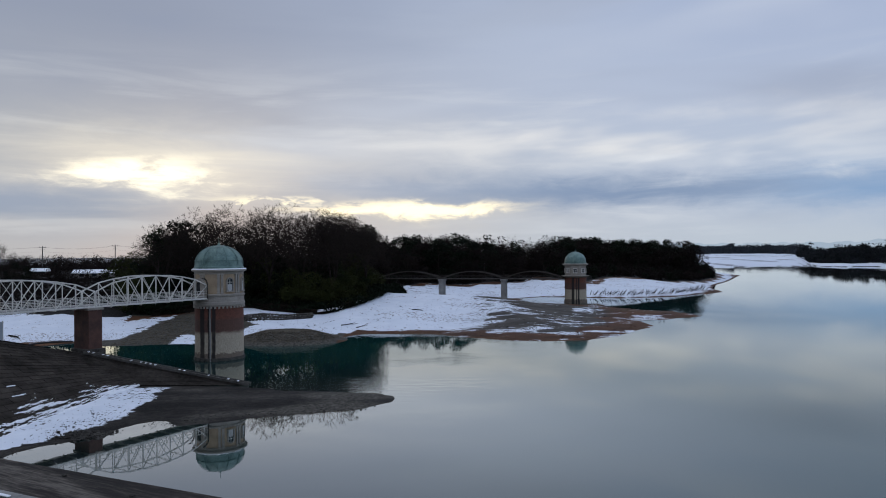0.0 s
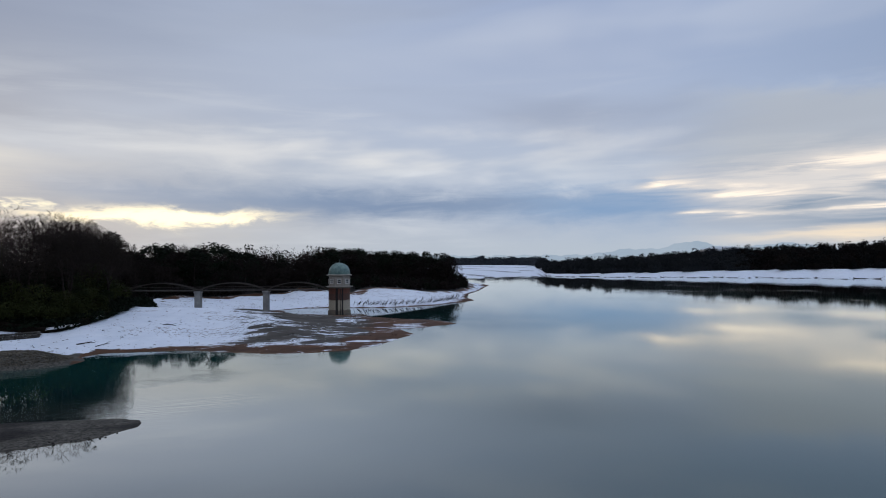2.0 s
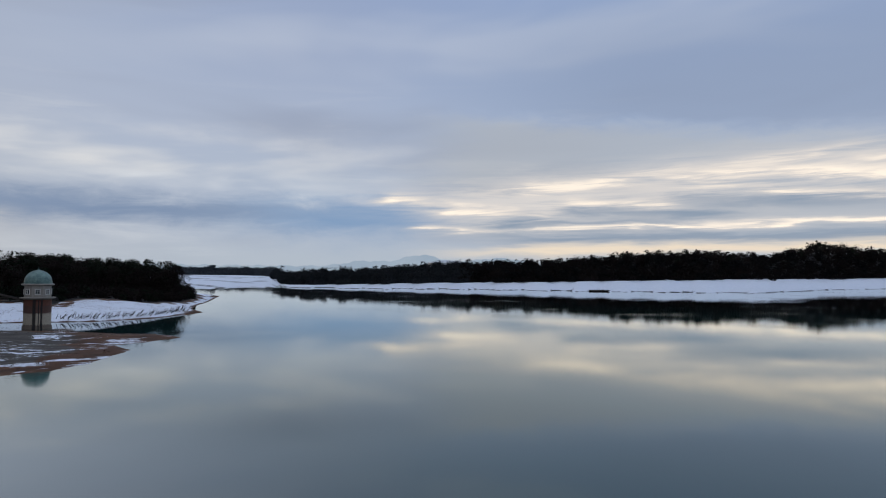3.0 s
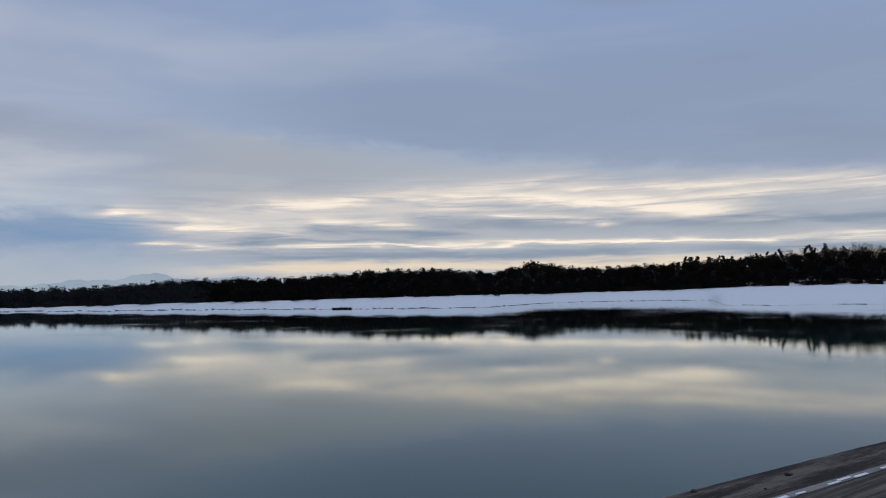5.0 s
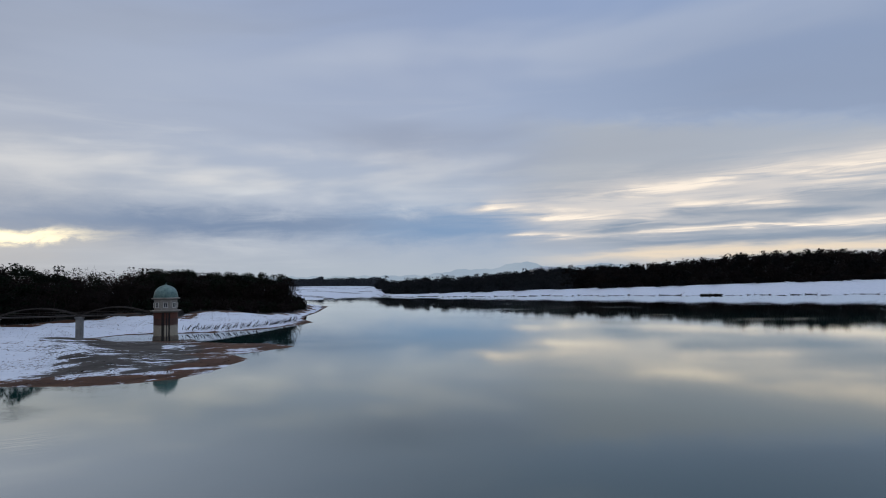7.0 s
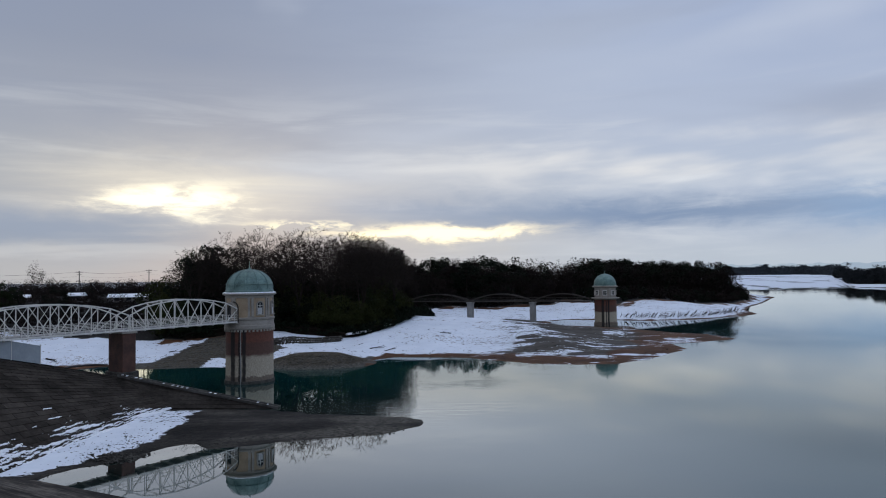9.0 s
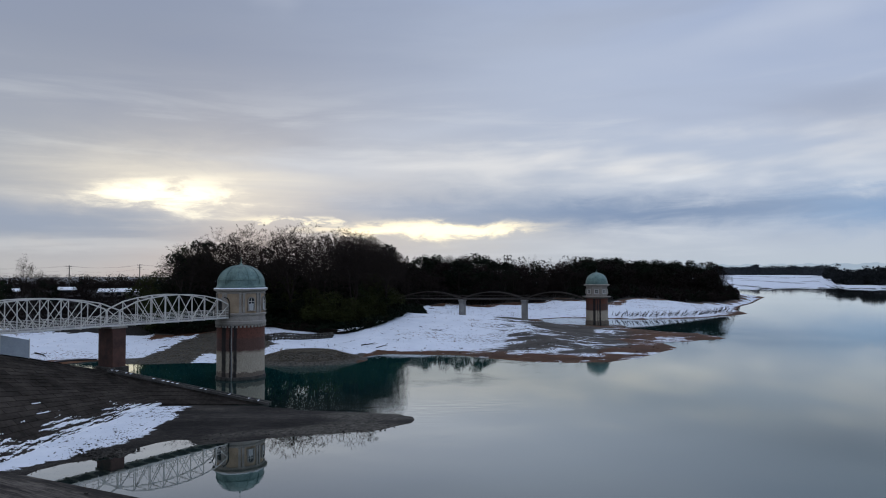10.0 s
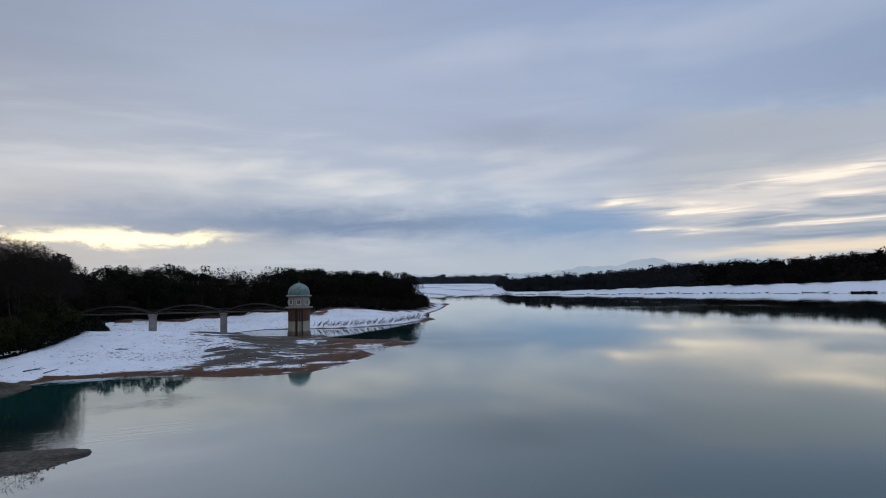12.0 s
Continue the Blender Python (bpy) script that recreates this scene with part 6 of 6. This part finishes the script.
def earth_bank():
    """The undercut dark edge of the wood's soil over the snow."""
    pts = [(-62, 142.5), (-52, 146), (-44, 148.5), (-38, 147), (-32, 146.5), (-25, 148), (-20.5, 156), (-16, 170), (-13.5, 180), (-13, 190), (-17, 224)]
    fine_pts = []
    for a, b in zip(pts, pts[1:]):
        n = max(2, int((Vector(b) - Vector(a)).length / 1.2))
        fine_pts += [Vector(a).lerp(Vector(b), k / n) for k in range(n)]
    bm = bmesh.new()
    prev = None
    for k, c in enumerate(fine_pts):
        nx = fine_pts[min(k + 1, len(fine_pts) - 1)] - fine_pts[max(k - 1, 0)]
        inn = Vector((-nx.y, nx.x)).normalized()
        if inn.y < 0 and inn.x > -0.5:
            inn = -inn
        j = 0.5 * math.sin(k * 0.9) + rock_rng.uniform(-0.3, 0.3)
        c = c + inn * j * 0.6
        g = ground_z(c.x, c.y)
        h = 1.15 + 0.35 * math.sin(k * 0.37) + rock_rng.uniform(-0.15, 0.15)
        row = [bm.verts.new((*(c + inn * o), g + z)) for o, z in ((0, -0.6), (0.15, h * 0.55), (-0.25, h), (0.5, h + 0.12), (4.0, h + 0.3), (5.0, -0.5))]
        if prev:
            for i in range(5):
                bm.faces.new((prev[i], prev[i + 1], row[i + 1], row[i]))
        prev = row
    skirt = []
    for c in fine_pts:
        for k in range(3):
            x, y = c.x + rock_rng.uniform(-0.8, 0.8), c.y + rock_rng.uniform(0.6, 4.5)
            skirt.append((x, y, ground_z(x, y) + 0.5, rock_rng.uniform(0.9, 2.4)))
    undergrowth("bank_growth", skirt, M["leaf_dark"], "low dark growth hanging over the earth bank", 90, 0.30)
    for k0, k1, off in ((27, 34, 0.2), (36, 41, 0.3)):
        verts, faces = [], []
        for i, c in enumerate(fine_pts[k0:k1]):
            w = 0.06 + 0.30 * math.sin(math.pi * (i + 0.5) / (k1 - k0)) * rock_rng.uniform(0.5, 1.2)
            z = ground_z(c.x, c.y) + 0.75 + 0.2 * math.sin(i)
            verts += [(c.x, c.y - off - w, z - 0.25), (c.x + 0.2, c.y - off - w * 0.4, z + 0.12), (c.x, c.y - off + w, z + 0.22), (c.x, c.y - off + w + 0.3, z - 0.3)]
        for i in range(k1 - k0 - 1):
            for j in range(3):
                faces.append((4 * i + j, 4 * i + j + 1, 4 * i + j + 5, 4 * i + j + 4))
        tagged(new("snow_ledge", mesh_from("snow_ledge", verts, faces, M["snow"], True)), "ledge of snow lying on the dark earth bank", "snow", "snow on the bank")
    tagged(part("earth_bank", bm, M["soil"]), "dark undercut earth bank at the wood's edge", "bank", kind="structure")


earth_bank()


def tufts():
    """Dead grass standing through the snow."""
    spots = []
    for k in range(1700):
        a, d = rock_rng.uniform(-17, 20), rock_rng.uniform(118, 250)
        p = polar(a, d)
        sdv = signed(np.array([p.x]), np.array([p.y]), SHORE)[0]
        if 2.0 < sdv < 30 and wood_depth(p.x, p.y) < -1 and math.sin(p.x * 0.31) * math.sin(p.y * 0.27 + 1) > 0.05:
            spots.append((p.x, p.y, ground_z(p.x, p.y), rock_rng.uniform(0.08, 0.26)))
    V, F, base = [], [], 0
    for x, y, z, h in spots:
        v, f = leaf_cloud(rng, [(x, y, z + h * 0.4, h * 1.2, h * 0.5)], 9, h * 0.4)
        V.append(v)
        F.append(f + base)
        base += len(v)
    tagged(new("grass_tufts", mesh_from("grass_tufts", np.concatenate(V).tolist(), np.concatenate(F).tolist(), M["brush"])), "dead brown grass tufts poking through the snow", "grass", kind="stuff")


tufts()


def driftwood():
    for a, b, r in (((-80, 123.5), (-75.5, 119.5), 0.16), ((-66, 127), (-65, 125.5), 0.12), ((-60, 131), (-58.4, 131.4), 0.1), ((-20, 131), (-17.5, 133), 0.1), ((-17, 130.5), (-15, 132.5), 0.08), ((-7, 148), (-4.5, 148.4), 0.1)):
        verts, faces = [], []
        p, q = Vector((*a, ground_z(*a) + r)), Vector((*b, ground_z(*b) + r))
        m = p.lerp(q, 0.55) + Vector((0.15, 0.1, 0.1))
        prism(verts, faces, p, m, r, r * 0.8, 6)
        prism(verts, faces, m, q, r * 0.8, r * 0.4, 6)
        prism(verts, faces, m, m + (q - p) * 0.3 + Vector((0.4, -0.2, 0.35)), r * 0.5, r * 0.2, 5)
        tagged(new("driftwood", mesh_from("driftwood", verts, faces, M["bark"])), "dark driftwood branch lying on the snow", "driftwood", "driftwood on the shore")


driftwood()


def boom():
    """A dark hose lying along the waterline before the snowy field."""
    cu = bpy.data.curves.new("hose", "CURVE")
    cu.dimensions, cu.bevel_depth, cu.bevel_resolution = "3D", 0.16, 2
    sp = cu.splines.new("BEZIER")
    pts = BOOM
    sp.bezier_points.add(len(pts) - 1)
    for b, c in zip(sp.bezier_points, pts):
        b.co = (*c, max(ground_z(*c), 0.0) + 0.1)
        b.handle_left_type = b.handle_right_type = "AUTO"
    cu.materials.append(M["dark"])
    tagged(new("hose", cu), "thick black hose curving along the waterline", "hose")


BOOM = [(-70.4, 112.8), (-70.0, 114.9), (-68.5, 116.4), (-67.0, 117.3), (-65.2, 118.0)]
boom()


# ---- far shore details ----
def reed_islet():
    p = polar(55.6, 640)
    spots = [(p.x + rock_rng.uniform(-3, 3) + k * 1.4 * 0.55, p.y - k * 1.4 * 0.83, 0.0, rock_rng.uniform(0.5, 1.3)) for k in range(-9, 10)]
    undergrowth("reed_islet", spots, M["brush"], "brown reeds on a low islet off the far shore", 60, 0.7)


reed_islet()


def stadium_roof():
    p = polar(42.6, 1500)
    t = thing("stadium", "shallow pale domed roof far behind the hill", "stadium", Matrix.Translation((p.x, p.y, 10)))
    part("roof", lathe([(46, 28.6), (44, 30.2), (36, 32.6), (22, 34.6), (9, 35.5), (0.1, 35.7)], 48), M["pale_roof"], t)
    part("wall", lathe([(44.5, -6), (44.5, 28.8)], 48), M["pale_roof"], t)


stadium_roof()
for spec in ((29.9, 868, 17.5, 5, 5), (31.3, 872, 15.5, 5, 8)):
    p = polar(spec[0], spec[1])
    z = float(far_height(np.array([spec[0]]), np.array([spec[1]]))[0])
    t = thing("house", "pale house with a snowy roof among the far trees", "house", Matrix.Translation((p.x, p.y, z)) @ Matrix.Rotation(radians(-30), 4, "Z"), "houses on the far shore")
    part("wall", box((spec[4], spec[3], 4), Matrix.Translation((0, 0, 1.2))), M["building"], t)
    bm = bmesh.new()
    vs = [bm.verts.new(c) for c in ((-spec[4] * 0.55, -spec[3] * 0.6, 3.1), (spec[4] * 0.55, -spec[3] * 0.6, 3.1), (spec[4] * 0.55, 0, 4.6), (-spec[4] * 0.55, 0, 4.6), (spec[4] * 0.55, spec[3] * 0.6, 3.1), (-spec[4] * 0.55, spec[3] * 0.6, 3.1))]
    for f in ((0, 1, 2, 3), (3, 2, 4, 5), (0, 3, 5), (1, 4, 2), (0, 5, 4, 1)):
        bm.faces.new([vs[k] for k in f])
    part("roof", bm, M["snow"], t)


# ---- paving, kerb and snow on the slopes ----
def kerb():
    t = thing("kerb", "pale concrete kerb along the dam's foot with a line of snow", "kerb", kind="structure")
    rnd = random.Random(9)
    s, k = 2.0, 0
    while s < 150:
        c0, n = foot_frame(s)
        c1, _ = foot_frame(s + 1.95)
        p, q = c0 + n * 7.3, c1 + n * 7.3
        o = part("kerb_stone", beam((p.x, p.y, 1.22), (q.x, q.y, 1.22), 0.7, 0.30, 0.03), M["pier_concrete"], t)
        if rnd.random() < 0.72:
            f0, f1 = rnd.uniform(0, 0.3), rnd.uniform(0.7, 1.0)
            a, b = p.lerp(q, f0), p.lerp(q, f1)
            off = n * rnd.uniform(0.05, 0.3)
            part("snow_line", beam((a.x + off.x, a.y + off.y, 1.40), (b.x + off.x, b.y + off.y, 1.40), rnd.uniform(0.2, 0.45), 0.09, 0.03), M["snow"], o)
        s += 2.0


kerb()


def beach_stones():
    rnd = random.Random(3)
    for s, o, size in ((88.5, 0.5, 0.7), (89.3, 0.3, 0.55), (101, 0.6, 0.75), (110, 2.6, 0.8), (96, 3.5, 0.35), (104, 4.4, 0.3), (12, 1.5, 0.4), (20, 3.0, 0.4)):
        c, n = foot_frame(s)
        c = c + n * o
        tagged(hang("beach_stone", rnd.choice(ROCKS), None, "", Matrix.Translation((c.x, c.y, o * 0.164 + 0.06)) @ Matrix.Diagonal((size, size * 0.8, size * 0.8, 1))), "dark stone on the muddy foot of the dam", "stone", "stones on the dam's foot")


beach_stones()
pave_rng = random.Random(14)
pave(bank, (E_TOE0, E_TOE1, E_HIP, E_TOP), 11, 20, 0.016, 0.035, 0.035, M["asphalt_face"], pave_rng)
pave(bank, (E_TOE1, E_TIP, E_HIP, E_HIP), 7, 8, 0.025, 0.035, 0.03, M["block"], pave_rng)


def slope_snow():
    """Snow caught on the lower courses of the embankment: a ragged sheet that thins out up the slope."""
    nu, nv, vmax = 560, 120, 0.42
    u, v = np.meshgrid(np.linspace(0.0, 1.0, nu + 1), np.linspace(-0.012, vmax, nv + 1))
    a, b, c, d = (np.array(p) for p in (E_TOE0, E_TOE1, E_HIP, E_TOP))
    P = ((a[None, None] * (1 - u)[..., None] + b[None, None] * u[..., None]) * (1 - v)[..., None] + (d[None, None] * (1 - u)[..., None] + c[None, None] * u[..., None]) * v[..., None])
    nrm = np.cross(b - a, d - a)
    nrm = nrm / np.linalg.norm(nrm) * (1 if nrm[2] > 0 else -1)
    along, up = u * 26.0, v * 22.0
    course = np.cos(6.283 * (v * 20 - 0.15))
    rough = 0.55 * wave(along * 0.45, up, 3.0, 41) + 0.62 * wave(along * 0.4, up * 1.5, 1.1, 42) + 0.55 * wave(along * 0.7, up, 0.5, 43) + 0.50 * wave(along * 0.8, up, 0.21, 45)
    lean = 0.16 + 0.06 * np.sin(along * 0.7) + 0.05 * (1 - u)
    dense = 0.30 + 0.30 * u - 1.10 * (v / lean) + 0.30 * course * ease(v, 0.02, 0.06) + 0.80 * rough
    dense = dense - 0.5 * ease(u, 0.90, 0.98) * ease(v, 0.05, 0.10)
    # thin lines left on the ledges higher up
    dense = np.maximum(dense, 0.55 * course + 0.9 * wave(along * 0.3, up, 1.6, 44) - 1.02 - 0.7 * ease(u, 0.5, 0.8))
    keep = dense > 0.0
    cell = keep[:-1, :-1] & keep[1:, 1:]
    pad = np.pad(cell, 1)
    full = pad[:-1, :-1] & pad[:-1, 1:] & pad[1:, :-1] & pad[1:, 1:]
    P = P + nrm[None, None] * np.where(full, 0.15, 0.045)[..., None]
    idx = np.arange((nu + 1) * (nv + 1)).reshape(nv + 1, nu + 1)
    quad = np.stack([idx[:-1, :-1], idx[:-1, 1:], idx[1:, 1:], idx[1:, :-1]], -1)[cell]
    me = mesh_from("slope_snow", P.reshape(-1, 3).tolist(), quad[:, ::-1].tolist(), M["snow"], True)
    tagged(new("slope_snow", me), "ragged snow caught on the lower courses of paving", "snow", kind="stuff")


slope_snow()


def brush_stakes():
    """Leaning stakes and brush left in rows on the far snowy bank."""
    t = thing("brush_stakes", "row of dark leaning stakes on the snowy bank", "stakes")
    rnd = random.Random(31)
    path = [(50, 224.5), (58, 221), (68, 223), (78, 227), (88, 237), (97, 246)]
    me = mesh_from("stake", [(-0.09, -0.09, -0.3), (0.09, -0.09, -0.3), (0.0, 0.1, -0.3), (-0.05, -0.05, 1.9), (0.05, -0.05, 1.9), (0.0, 0.06, 1.9)], [(0, 1, 4, 3), (1, 2, 5, 4), (2, 0, 3, 5), (3, 4, 5)], M["bark"])
    for a, b in zip(path, path[1:]):
        for k in range(24):
            c = Vector(a).lerp(Vector(b), (k + rnd.random() * 0.6) / 24)
            c = c + Vector((rnd.uniform(-0.5, 0.5), rnd.uniform(0.5, 4.5)))
            hang("stake", me, t, m=Matrix.Translation((c.x, c.y, ground_z(c.x, c.y))) @ Euler((rnd.uniform(-0.3, 0.9), rnd.uniform(0.3, 1.0), rnd.uniform(-0.5, 0.5))).to_matrix().to_4x4())


brush_stakes()
